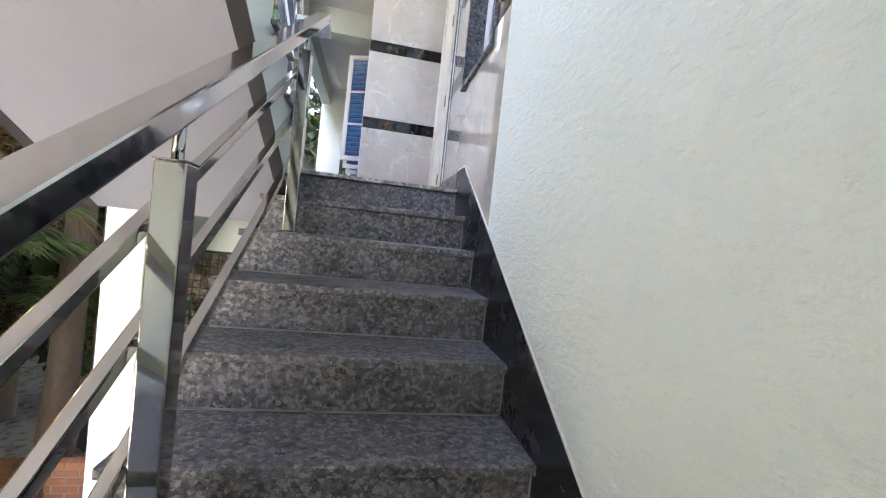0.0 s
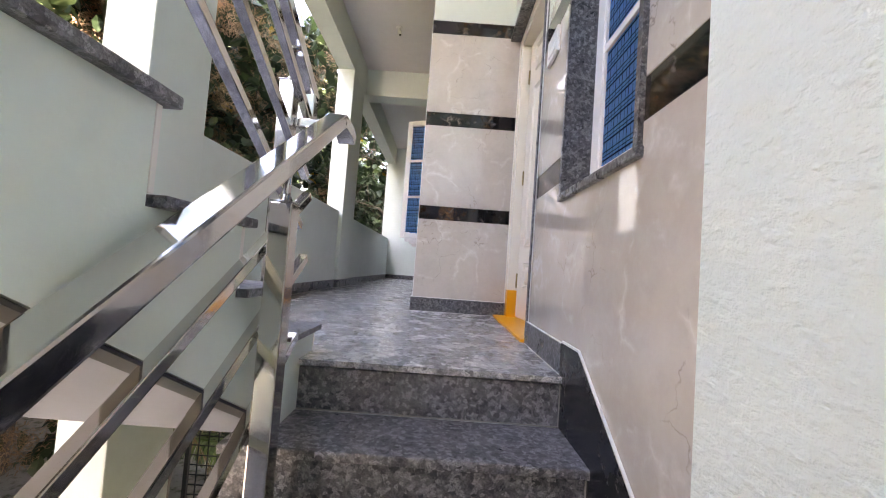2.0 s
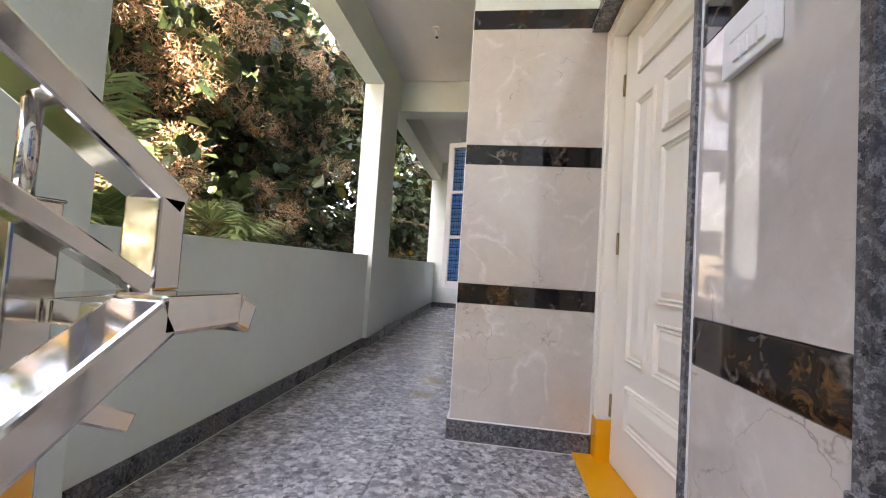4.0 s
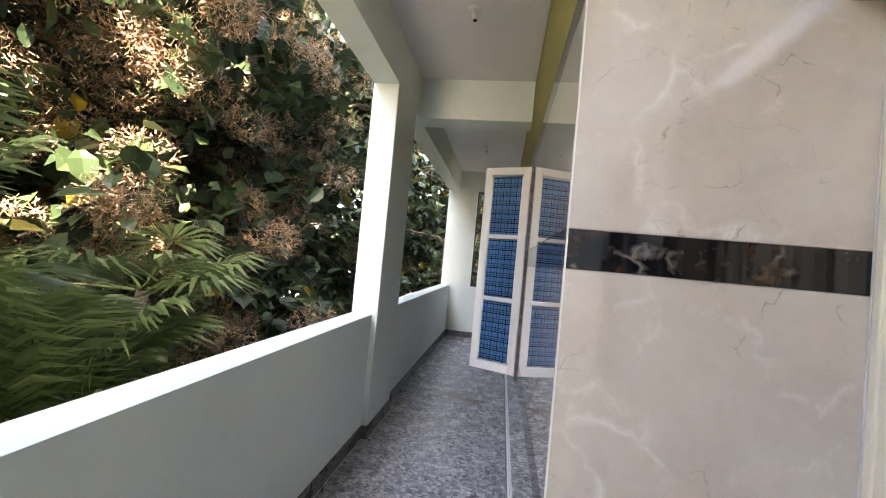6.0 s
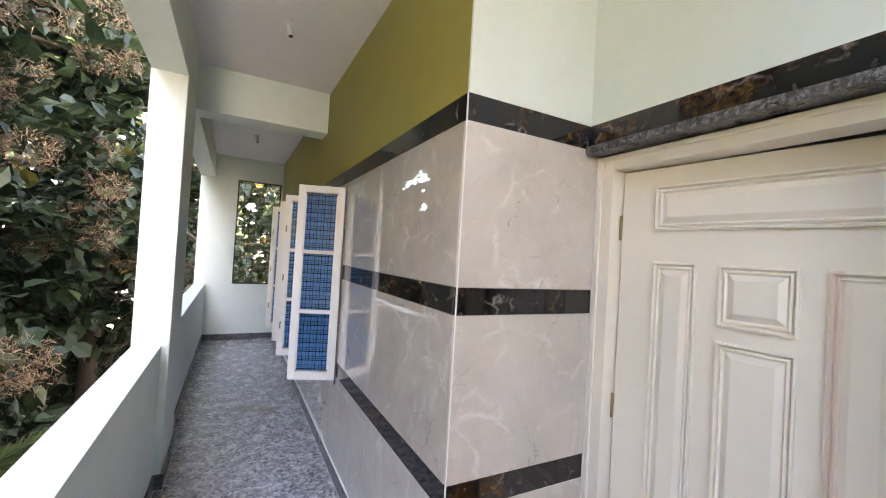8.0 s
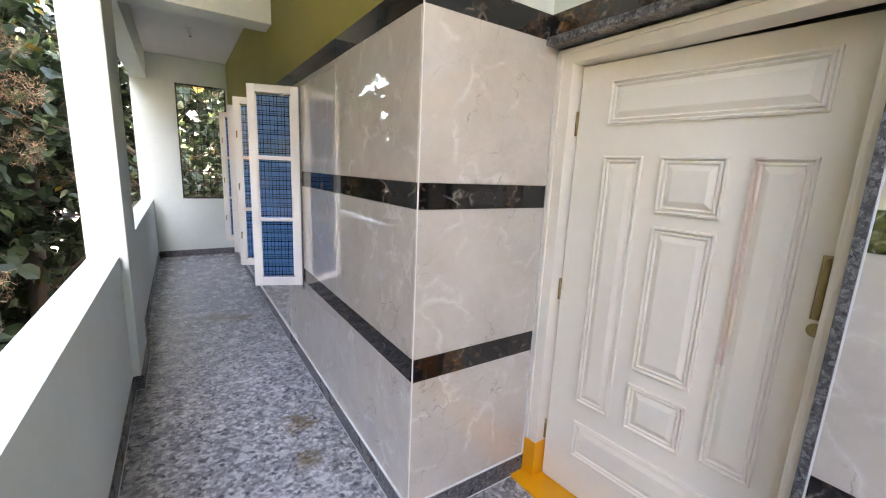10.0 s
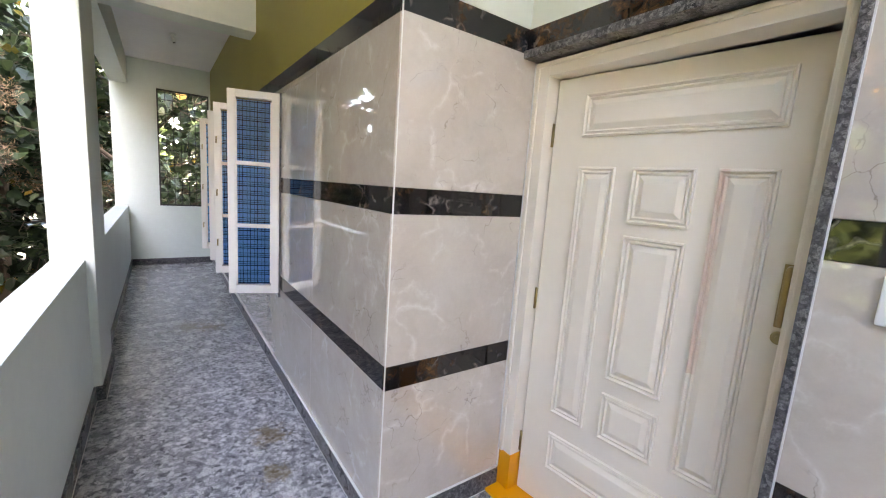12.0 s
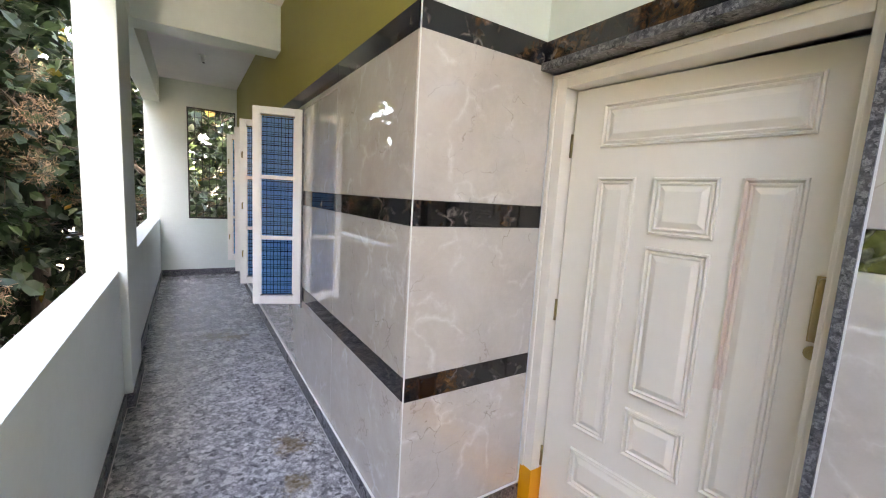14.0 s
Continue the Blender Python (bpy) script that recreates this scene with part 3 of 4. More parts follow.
for off, yend in ((0.215, -1.71), (0.410, -1.695), (0.625, -1.72)):
    o = thing("side_rail", "thin stainless steel rail beside the newel posts", "rail", group="lower side rails")
    part("tube", bar((-0.223, Y_LOW, lower_z(Y_LOW) - off), (-0.223, yend, lower_z(yend) - off), 0.026, 0.026, 0.003), STEEL, o)
    for y in (-1.98, -3.02, -4.005):
        part("clip", bar((-0.213, y - 0.012, lower_z(y) - off - 0.007), (-0.213, y + 0.012, lower_z(y) - off + 0.007), 0.020, 0.02, 0.002), STEEL, o)


def upper_z(y):
    return 1.028 - 0.564 * (y + 1.62)


railing_newel((-0.345, -1.62, UZ), 0.80, upper_z(-1.62) - 0.025 - (UZ + 0.80), "stair newel posts")
railing_newel((-0.345, -2.74, UZ + 4 * UR), 0.80, upper_z(-2.74) - 0.025 - (UZ + 4 * UR + 0.80), "stair newel posts")
hu = thing("handrail_upper", "polished stainless steel handrail of the upper flight", "handrail")
part("rail", bar((-0.345, -4.2, upper_z(-4.2)), (-0.345, -1.42, upper_z(-1.42)), 0.062, 0.042, 0.005), STEEL, hu)
part("drop_piece", soft_cube(-0.376, -0.314, -1.470, -1.420, 0.782, upper_z(-1.42) + 0.01, 0.004), STEEL, hu)
part("link_piece", soft_cube(-0.376, -0.314, -1.605, -1.420, 0.752, 0.781, 0.004), STEEL, hu)
part("cross_piece", soft_cube(-0.313, -0.205, -1.605, -1.555, 0.752, 0.781, 0.004), STEEL, hu)
for off, yend in ((0.165, -1.49), (0.355, -1.50), (0.545, -1.52)):
    o = thing("side_rail", "thin stainless steel rail of the upper flight", "rail", group="upper side rails")
    part("tube", bar((-0.310, -4.2, upper_z(-4.2) - off), (-0.310, yend, upper_z(yend) - off), 0.026, 0.026, 0.003), STEEL, o)
    for y in (-1.62, -2.74):
        part("clip", bar((-0.316, y - 0.012, upper_z(y) - off + 0.007), (-0.316, y + 0.012, upper_z(y) - off - 0.007), 0.020, 0.02, 0.002), STEEL, o)

# ---- door ----
FR_X0, FR_X1 = 0.674, 0.787
frame_th = thing("door_frame", "cream painted wooden door frame with orange feet", "door frame")
for y0, y1, s in ((-0.078, -0.002, 1), (-1.030, -0.992, -1)):
    part("jamb", soft_cube(FR_X0, FR_X1, y0, y1, 0.2, 2.042, 0.004), CREAM, frame_th)
    part("foot", soft_cube(FR_X0 - 0.001, FR_X1 + 0.001, y0 - 0.001, y1 + 0.0005, 0.012, 0.2, 0.003), ORANGE, frame_th, "orange painted foot")
    yb0 = y1 - 0.026 if s > 0 else y0 + 0.006
    part("bead", soft_cube(FR_X0 - 0.010, FR_X0 + 0.001, yb0, yb0 + 0.02, 0.2, 2.04, 0.004), CREAM, frame_th)
part("head", soft_cube(FR_X0, FR_X1, -0.992, -0.078, 1.978, 2.042, 0.004), CREAM, frame_th)
part("head_bead", soft_cube(FR_X0 - 0.010, FR_X0 + 0.001, -1.02, -0.01, 2.018, 2.036, 0.004), CREAM, frame_th)
setting("door_threshold", soft_cube(0.589, FR_X1 + 0.03, DOOR_Y0 + 0.03, -0.006, -0.02, 0.014, 0.004), ORANGE, "orange painted door threshold", "threshold")

door = thing("door_1", "cream painted panel door standing slightly ajar", "door", (0.755, -0.086, 0.02))
door.rotation_euler = (0, 0, radians(5.5))
DW, DH = 0.900, 1.952
part("leaf", soft_cube(-0.020, 0.020, -DW, 0.0, 0.0, DH, 0.003), CREAM, door)


def raised_panel(u0, u1, z0, z1):
    y0, y1 = -u0 * DW, -u1 * DW
    bm = bmesh.new()
    rings = []
    for inset, depth in ((0.0, 0.0), (0.002, 0.011), (0.008, 0.013), (0.012, 0.004), (0.015, 0.0006), (0.018, 0.007), (0.023, 0.009), (0.027, 0.002), (0.030, 0.0006), (0.050, 0.012), (0.053, 0.0125)):
        inset = min(inset, abs(y1 - y0) * 0.45, abs(z1 - z0) * 0.45)
        rings.append([bm.verts.new((-0.020 - depth, a, b)) for a, b in ((y0 - inset, z0 + inset), (y1 + inset, z0 + inset), (y1 + inset, z1 - inset), (y0 - inset, z1 - inset))])
    for a, b in zip(rings, rings[1:]):
        for k in range(4):
            bm.faces.new((a[k], a[(k + 1) % 4], b[(k + 1) % 4], b[k]))
    bm.faces.new(rings[-1])
    bmesh.ops.recalc_face_normals(bm, faces=bm.faces[:])
    return bm


for u0, u1, z0, z1 in ((0.152, 0.895, 1.705, 1.880), (0.155, 0.334, 0.478, 1.586), (0.407, 0.651, 1.373, 1.584), (0.407, 0.651, 0.735, 1.325), (0.407, 0.651, 0.474, 0.675), (0.719, 0.897, 0.492, 1.582), (0.162, 0.890, 0.200, 0.380)):
    part("panel", raised_panel(u0, u1, z0, z1), CREAM_STREAK if u0 > 0.7 else CREAM, door)
handle = part("handle_plate", soft_cube(-0.028, -0.020, -0.972 * DW - 0.018, -0.972 * DW + 0.018, 1.112, 1.306, 0.003), BRASS, door, "antique brass pull handle")
bm = bmesh.new()
hy = -0.972 * DW
tube(bm, [(-0.026, hy, 1.292), (-0.050, hy, 1.290), (-0.058, hy, 1.272), (-0.060, hy, 1.21), (-0.058, hy, 1.146), (-0.050, hy, 1.128), (-0.026, hy, 1.126)], [0.012, 0.010, 0.010, 0.010, 0.010, 0.010, 0.012], 10)
part("grip", bm, BRASS, handle, smooth=True)
bm = bmesh.new()
tube(bm, [(-0.020, hy, 1.08), (-0.027, hy, 1.08), (-0.029, hy, 1.08)], [0.021, 0.020, 0.016], 20)
tube(bm, [(-0.029, hy, 1.08), (-0.033, hy, 1.08)], [0.009, 0.008], 14)
part("keyhole", bm, BRASS, door, "round brass keyhole rose", smooth=False)
for z in (0.25, 0.98, 1.72):
    bm = bmesh.new()
    tube(bm, [(-0.024, 0.004, z - 0.05), (-0.024, 0.004, z + 0.05)], 0.006, 10)
    part("hinge", bm, BRASS, door, smooth=True)

# granite round the door
setting("door_granite", boxes([(0.604, 0.672, DOOR_Y0, DOOR_Y0 + 0.022, 0.0, 2.045), (0.590, 0.672, DOOR_Y0 - 0.02, -0.001, 2.046, 2.076)]), SKIRT_GRANITE, "grey granite jamb strip and lintel shelf", "trim")
setting("door_grout", boxes([(0.611, 0.616, DOOR_Y0 - 0.005, DOOR_Y0 - 0.0005, 0.1, 2.045), (0.664, 0.672, -0.006, -0.001, 0.1, 2.04)]), GROUT, "white grout line beside the door", "trim")

# ---- recessed window in the door wall ----
win = setting("window_1", boxes([(0.602, 0.714, RW[1] - 0.022, RW[1] - 0.001, RW[2], RW[3]), (0.602, 0.714, RW[0] + 0.001, RW[0] + 0.022, RW[2], RW[3]), (0.602, 0.714, RW[0] + 0.022, RW[1] - 0.022, RW[3] - 0.025, RW[3])]), SKIRT_GRANITE, "recessed window lined with grey granite", "window")
part("window_sill", soft_cube(0.598, 0.714, RW[0] - 0.006, RW[1] + 0.006, RW[2] - 0.022, RW[2] + 0.004, 0.004), SKIRT_GRANITE, win, "grey granite sill")


def casement(name, parent, width, z0, z1, bars, hinge_handles, label=""):
    """A three-pane casement in its own x-z plane, x from 0 to width."""
    st, th = 0.05, 0.032
    fr = part(name, boxes([(0, st, -th / 2, th / 2, z0, z1), (width - st, width, -th / 2, th / 2, z0, z1), (st, width - st, -th / 2, th / 2, z0, z0 + st * 1.15), (st, width - st, -th / 2, th / 2, z1 - st, z1)]), WHITEW, parent, label)
    mv = fr.modifiers.new("bevel", "BEVEL")
    mv.width, mv.segments = 0.003, 2
    zs = [z0 + st * 1.15 + (z1 - st - z0 - st * 1.15) * i / bars for i in range(bars + 1)]
    for z in zs[1:-1]:
        part("glazing_bar", soft_cube(st - 0.001, width - st + 0.001, -th / 2 + 0.003, th / 2 - 0.003, z - 0.014, z + 0.014, 0.004), WHITEW, fr)
    for a, b in zip(zs, zs[1:]):
        part("pane", boxes([(st - 0.004, width - st + 0.004, -0.003, 0.003, a + 0.012, b - 0.012)]), BLUE, fr, "blue plaid glass pane")
        for x0, x1, p0, p1 in ((st, st + 0.008, a + 0.014, b - 0.014), (width - st - 0.008, width - st, a + 0.014, b - 0.014)):
            part("bead", boxes([(x0, x1, -0.012, 0.012, p0, p1)]), WHITEW, fr)
    for z in hinge_handles:
        bm = bmesh.new()
        tube(bm, [(0.024, -th / 2, z), (0.024, -th / 2 - 0.02, z), (0.024, -th / 2 - 0.024, z - 0.01), (0.024, -th / 2 - 0.026, z - 0.05)], 0.005, 8)
        part("catch", bm, BRASS, fr, "small metal window catch", smooth=True)
    return fr


# fixed outer frame and two sashes, in the recess
fw = RW[1] - RW[0] - 0.046
holder = part("window_frame", boxes([(0.704, 0.752, RW[0] + 0.023, RW[0] + 0.042, RW[2] + 0.005, RW[3] - 0.026), (0.704, 0.752, RW[1] - 0.042, RW[1] - 0.023, RW[2] + 0.005, RW[3] - 0.026), (0.704, 0.752, RW[0] + 0.042, RW[1] - 0.042, RW[2] + 0.005, RW[2] + 0.024), (0.704, 0.752, RW[0] + 0.042, RW[1] - 0.042, RW[3] - 0.06, RW[3] - 0.026)]), WHITEW, win, "white painted wooden frame")
sash = casement("sash", win, fw + 0.046 - 0.086, RW[2] + 0.025, RW[3] - 0.061, 3, (), "white painted casement with blue panes")
sash.matrix_local = pose(0.718, RW[1] - 0.043, 0, 0, 0, -90)

# ---- corridor windows with open leaves ----
for i, (a, b) in enumerate(CORR_WINDOWS):
    w = setting("window_%d" % (i + 2), boxes([(-0.010, 0.23, a + 0.001, a + 0.013, WIN_Z0, WIN_Z1), (-0.010, 0.23, b - 0.013, b - 0.001, WIN_Z0, WIN_Z1)]), SKIRT_GRANITE, "corridor window with open white leaves", "window")
    part("window_sill", soft_cube(-0.014, 0.23, a - 0.004, b + 0.004, WIN_Z0 - 0.024, WIN_Z0, 0.003), SKIRT_GRANITE, w, "grey granite sill")
    part("window_frame", boxes([(0.075, 0.125, a + 0.021, a + 0.06, WIN_Z0, WIN_Z1), (0.075, 0.125, b - 0.06, b - 0.021, WIN_Z0, WIN_Z1), (0.075, 0.125, a + 0.06, b - 0.06, WIN_Z0, WIN_Z0 + 0.04), (0.075, 0.125, a + 0.06, b - 0.06, WIN_Z1 - 0.04, WIN_Z1)]), WHITEW, w, "white painted wooden frame")
    grille = part("bars", boxes([(0.135, 0.145, a + 0.021, b - 0.021, z, z + 0.010) for z in np.arange(WIN_Z0 + 0.12, WIN_Z1 - 0.08, 0.12)]), BLACKM, w)
    near = casement("leaf", w, 0.325, WIN_Z0 + 0.005, WIN_Z1 - 0.005, 3, (), "white open leaf with blue panes")
    near.matrix_local = pose(-0.312, a + 0.128, 0, 0, 0, -21)
    far = casement("leaf", w, 0.325, WIN_Z0 + 0.005, WIN_Z1 - 0.005, 3, (0.93, 1.34, 1.76), "white open leaf with brass catches")
    far.matrix_local = pose(-0.325, b + 0.080, 0, 0, 0, -16)

# ---- barred opening in the end wall ----
gr = setting("window_grille", boxes([(EW[0], EW[1], END_Y + 0.03, END_Y + 0.045, EW[2], EW[2] + 0.025), (EW[0], EW[1], END_Y + 0.03, END_Y + 0.045, EW[3] - 0.025, EW[3]), (EW[0], EW[0] + 0.02, END_Y + 0.03, END_Y + 0.045, EW[2] + 0.025, EW[3] - 0.025), (EW[1] - 0.02, EW[1], END_Y + 0.03, END_Y + 0.045, EW[2] + 0.025, EW[3] - 0.025)]), BLACKM, "black iron grid in the end opening", "grille")
for x in np.arange(EW[0] + 0.10, EW[1] - 0.03, 0.095):
    part("upright_bar", boxes([(x, x + 0.008, END_Y + 0.033, END_Y + 0.041, EW[2] + 0.02, EW[3] - 0.02)]), BLACKM, gr)
for z in np.arange(EW[2] + 0.11, EW[3] - 0.03, 0.105):
    part("cross_bar", boxes([(EW[0] + 0.01, EW[1] - 0.01, END_Y + 0.0415, END_Y + 0.049, z, z + 0.008)]), BLACKM, gr)

# ---- wire grille under the landing ----
GY, GX0, GX1, GZ0, GZ1 = -0.80, -1.05, -0.40, -2.2, -0.52
gl = tagged(thing("mesh_grille", "black wire mesh grille under the landing", "grille"), kind="structure")
part("rim", boxes([(GX0, GX0 + 0.02, GY, GY + 0.02, GZ0, GZ1), (GX1 - 0.02, GX1, GY, GY + 0.02, GZ0, GZ1), (GX0 + 0.02, GX1 - 0.02, GY, GY + 0.02, GZ1 - 0.02, GZ1), (GX0 + 0.02, GX1 - 0.02, GY, GY + 0.02, GZ0, GZ0 + 0.02)]), BLACKM, gl)
for x in np.arange(GX0 + 0.06, GX1 - 0.03, 0.05):
    part("wire", boxes([(x, x + 0.005, GY + 0.006, GY + 0.011, GZ0 + 0.01, GZ1 - 0.01)]), BLACKM, gl)
for z in np.arange(GZ0 + 0.06, GZ1 - 0.03, 0.05):
    part("wire", boxes([(GX0 + 0.01, GX1 - 0.01, GY + 0.0115, GY + 0.0165, z, z + 0.005)]), BLACKM, gl)
setting("wall_under_landing", boxes([(PAR_X1, 0.62, -0.84, -0.70, GZ1, -0.25), (GX1, 0.62, -0.84, -0.70, -3.3, GZ1)]), MINT, "mint painted wall under the landing", "wall")

# ---- small fixtures ----
sw = thing("switch_plate", "white plastic switch plate with four rockers", "switch", (DOOR_X, -1.240, 1.298))
part("plate", soft_cube(-0.014, 0.0, -0.076, 0.076, -0.056, 0.056, 0.004), PLASTIC, sw)
for k in range(4):
    part("rocker", soft_cube(-0.019, -0.013, -0.056 + k * 0.024, -0.038 + k * 0.024, -0.038, -0.006, 0.002), PLASTIC, sw)
part("socket", soft_cube(-0.0155, -0.013, -0.05, 0.05, 0.006, 0.044, 0.002), PLASTIC, sw)


def lamp_holder(x, y):
    ob = thing("lamp_holder", "small white ceiling lamp holder without bulb", "lamp holder", (x, y, CEIL_Z), "ceiling lamp holders")
    bm = bmesh.new()
    tube(bm, [(0, 0, 0), (0, 0, -0.012), (0, 0, -0.018)], [0.035, 0.035, 0.026], 20)
    part("rose", bm, PLASTIC, ob)
    bm = bmesh.new()
    tube(bm, [(0, 0, -0.018), (0.006, 0, -0.045), (0.012, 0, -0.06), (0.016, 0, -0.085)], [0.016, 0.018, 0.02, 0.019], 16)
    part("holder", bm, PLASTIC, ob)
    bm = bmesh.new()
    tube(bm, [(0.016, 0, -0.085), (0.017, 0, -0.092)], [0.014, 0.013], 14)
    part("contact", bm, BLACKM, ob)


for x, y in ((-0.48, 1.50), (-0.52, 4.56)):
    lamp_holder(x, y)

# ---- outside: ground, garden walls ----
GZ = -3.3
bm = bmesh.new()
bmesh.ops.create_grid(bm, x_segments=40, y_segments=40, size=400)
for v in bm.verts:
    v.co.z = GZ
setting("ground", bm, SOIL, "pale dry garden soil with leaf litter", "ground")


def brick_border(x0, x1, y, rows, group):
    ob = thing("garden_border", "low terracotta brick border on soil", "garden border", (0, 0, GZ), group)
    me = mesh_of("brick", soft_cube(-0.11, 0.11, -0.05, 0.05, 0, 0.07, 0.005, 1), BRICK)
    for r in range(rows):
        x = x0 + (0.115 if r % 2 else 0)
        while x < x1:
            b = new("brick", me)
            b.location = (x, y + random.uniform(-0.004, 0.004), r * 0.078)
            b.parent = ob
            x += 0.232
    part("mortar", boxes([(x0 - 0.1, x1 + 0.1, y - 0.042, y + 0.042, 0.0, rows * 0.078 - 0.012)]), MORTAR, ob)


brick_border(-4.6, -1.6, -0.9, 5, "brick garden borders")
brick_border(-4.6, -1.6, 0.7, 6, "brick garden borders")
setting("compound_wall", boxes([(-9.2, -9.0, -14, 16, GZ, GZ + 1.7), (-9.0, 6, 16, 16.2, GZ, GZ + 1.7)]), PALEWALL, "weathered pale compound wall", "wall")


def neighbour_house(cx, cy, w, d, storeys, face):
    ob = thing("neighbour_house", "pale sunlit house with orange trim behind trees", "house", (cx, cy, GZ))
    h = storeys * 3.0
    part("wall", boxes([(-w / 2, w / 2, -d / 2, d / 2, 0, h)]), face, ob)
    part("roof", soft_cube(-w / 2 - 0.3, w / 2 + 0.3, -d / 2 - 0.3, d / 2 + 0.3, h + 0.001, h + 0.25, 0.02), BRICK, ob, "terracotta coloured roof slab")
    for s in range(storeys):
        part("trim_band", boxes([(w / 2 - 0.02, w / 2 + 0.06, -d / 2, d / 2, s * 3.0 + 2.7, s * 3.0 + 2.95)]), ORANGE, ob, "orange painted band")
        for k in range(3):
            y = -d / 2 + d * (k + 0.5) / 3
            wn_ = part("window", boxes([(w / 2 - 0.05, w / 2 + 0.05, y - 0.6, y + 0.6, s * 3.0 + 0.9, s * 3.0 + 2.2)]), WHITEW, ob)
            part("pane", boxes([(w / 2 + 0.045, w / 2 + 0.055, y - 0.52, y + 0.52, s * 3.0 + 0.98, s * 3.0 + 2.12)]), BLUE, wn_)


neighbour_house(-17, 7, 7, 9, 2, PALEWALL)
neighbour_house(-18, -8, 7, 9, 2, WHITEW)


# ---- trees ----
def leaf_cloud(rng, centres, dirs, per, size, spread, droop):
    """Leaves round twig ends: arrays of vertices and faces, one island a leaf."""
    n = len(centres) * per
    c = np.repeat(centres, per, axis=0) + rng.normal(0, spread, (n, 3))
    d = np.repeat(dirs, per, axis=0) + rng.normal(0, 0.75, (n, 3))
    d[:, 2] -= droop
    d /= np.linalg.norm(d, axis=1)[:, None]
    up = rng.normal(0, 0.45, (n, 3)) + np.array([0, 0, 1.0])
    s = np.cross(d, up)
    s /= np.linalg.norm(s, axis=1)[:, None] + 1e-6
    nn = np.cross(s, d)
    ln = size * rng.uniform(0.6, 1.35, n)[:, None]
    wd = ln * rng.uniform(0.30, 0.42, n)[:, None]
    p0 = c
    mid = lambda f, w, lift: c + d * ln * f + s * wd * w + nn * ln * lift
    verts = np.stack([p0, mid(0.28, 0.8, 0.07), mid(0.30, 0.0, 0.0), mid(0.28, -0.8, 0.07), mid(0.66, 0.92, 0.05), mid(0.68, 0.0, -0.03), mid(0.66, -0.92, 0.05), mid(1.0, 0.0, -0.14)], axis=1).reshape(-1, 3)
    faces = []
    tri = [(0, 2, 1), (0, 3, 2), (1, 2, 5, 4), (2, 3, 6, 5), (4, 5, 7), (5, 6, 7)]
    for i in range(n):
        o = i * 8
        for f in tri:
            faces.append([o + k for k in f])
    return verts, faces


def fuzz_cloud(rng, centres, radius, per):
    """Branched dry panicles: many short thin twigs from each centre."""
    n = len(centres) * per
    c = np.repeat(centres, per, axis=0)
    d = rng.normal(0, 1, (n, 3))
    d /= np.linalg.norm(d, axis=1)[:, None]
    r = radius * rng.uniform(0.25, 1.0, n)[:, None] ** 0.6
    start = c + d * r * np.array([1, 1, 0.8])
    e = d * 0.5 + rng.normal(0, 0.8, (n, 3))
    e /= np.linalg.norm(e, axis=1)[:, None]
    ln = rng.uniform(0.025, 0.075, n)[:, None]
    s = np.cross(e, rng.normal(0, 1, (n, 3)))
    s /= np.linalg.norm(s, axis=1)[:, None] + 1e-6
    w = rng.uniform(0.0014, 0.0038, n)[:, None]
    verts = np.stack([start - s * w, start + s * w, start + e * ln + s * w * 1.6, start + e * ln - s * w * 1.6], axis=1).reshape(-1, 3)
    faces = [(i * 4, i * 4 + 1, i * 4 + 2, i * 4 + 3) for i in range(n)]
    return verts, faces


def cloud_part(name, vf, mat, parent, label=""):
    me = bpy.data.meshes.new(name)
    me.from_pydata(vf[0].tolist(), [], vf[1])
    me.materials.append(mat)
    ob = new(name, me)
    ob.parent = parent
    return tagged(ob, label, kind="stuff")


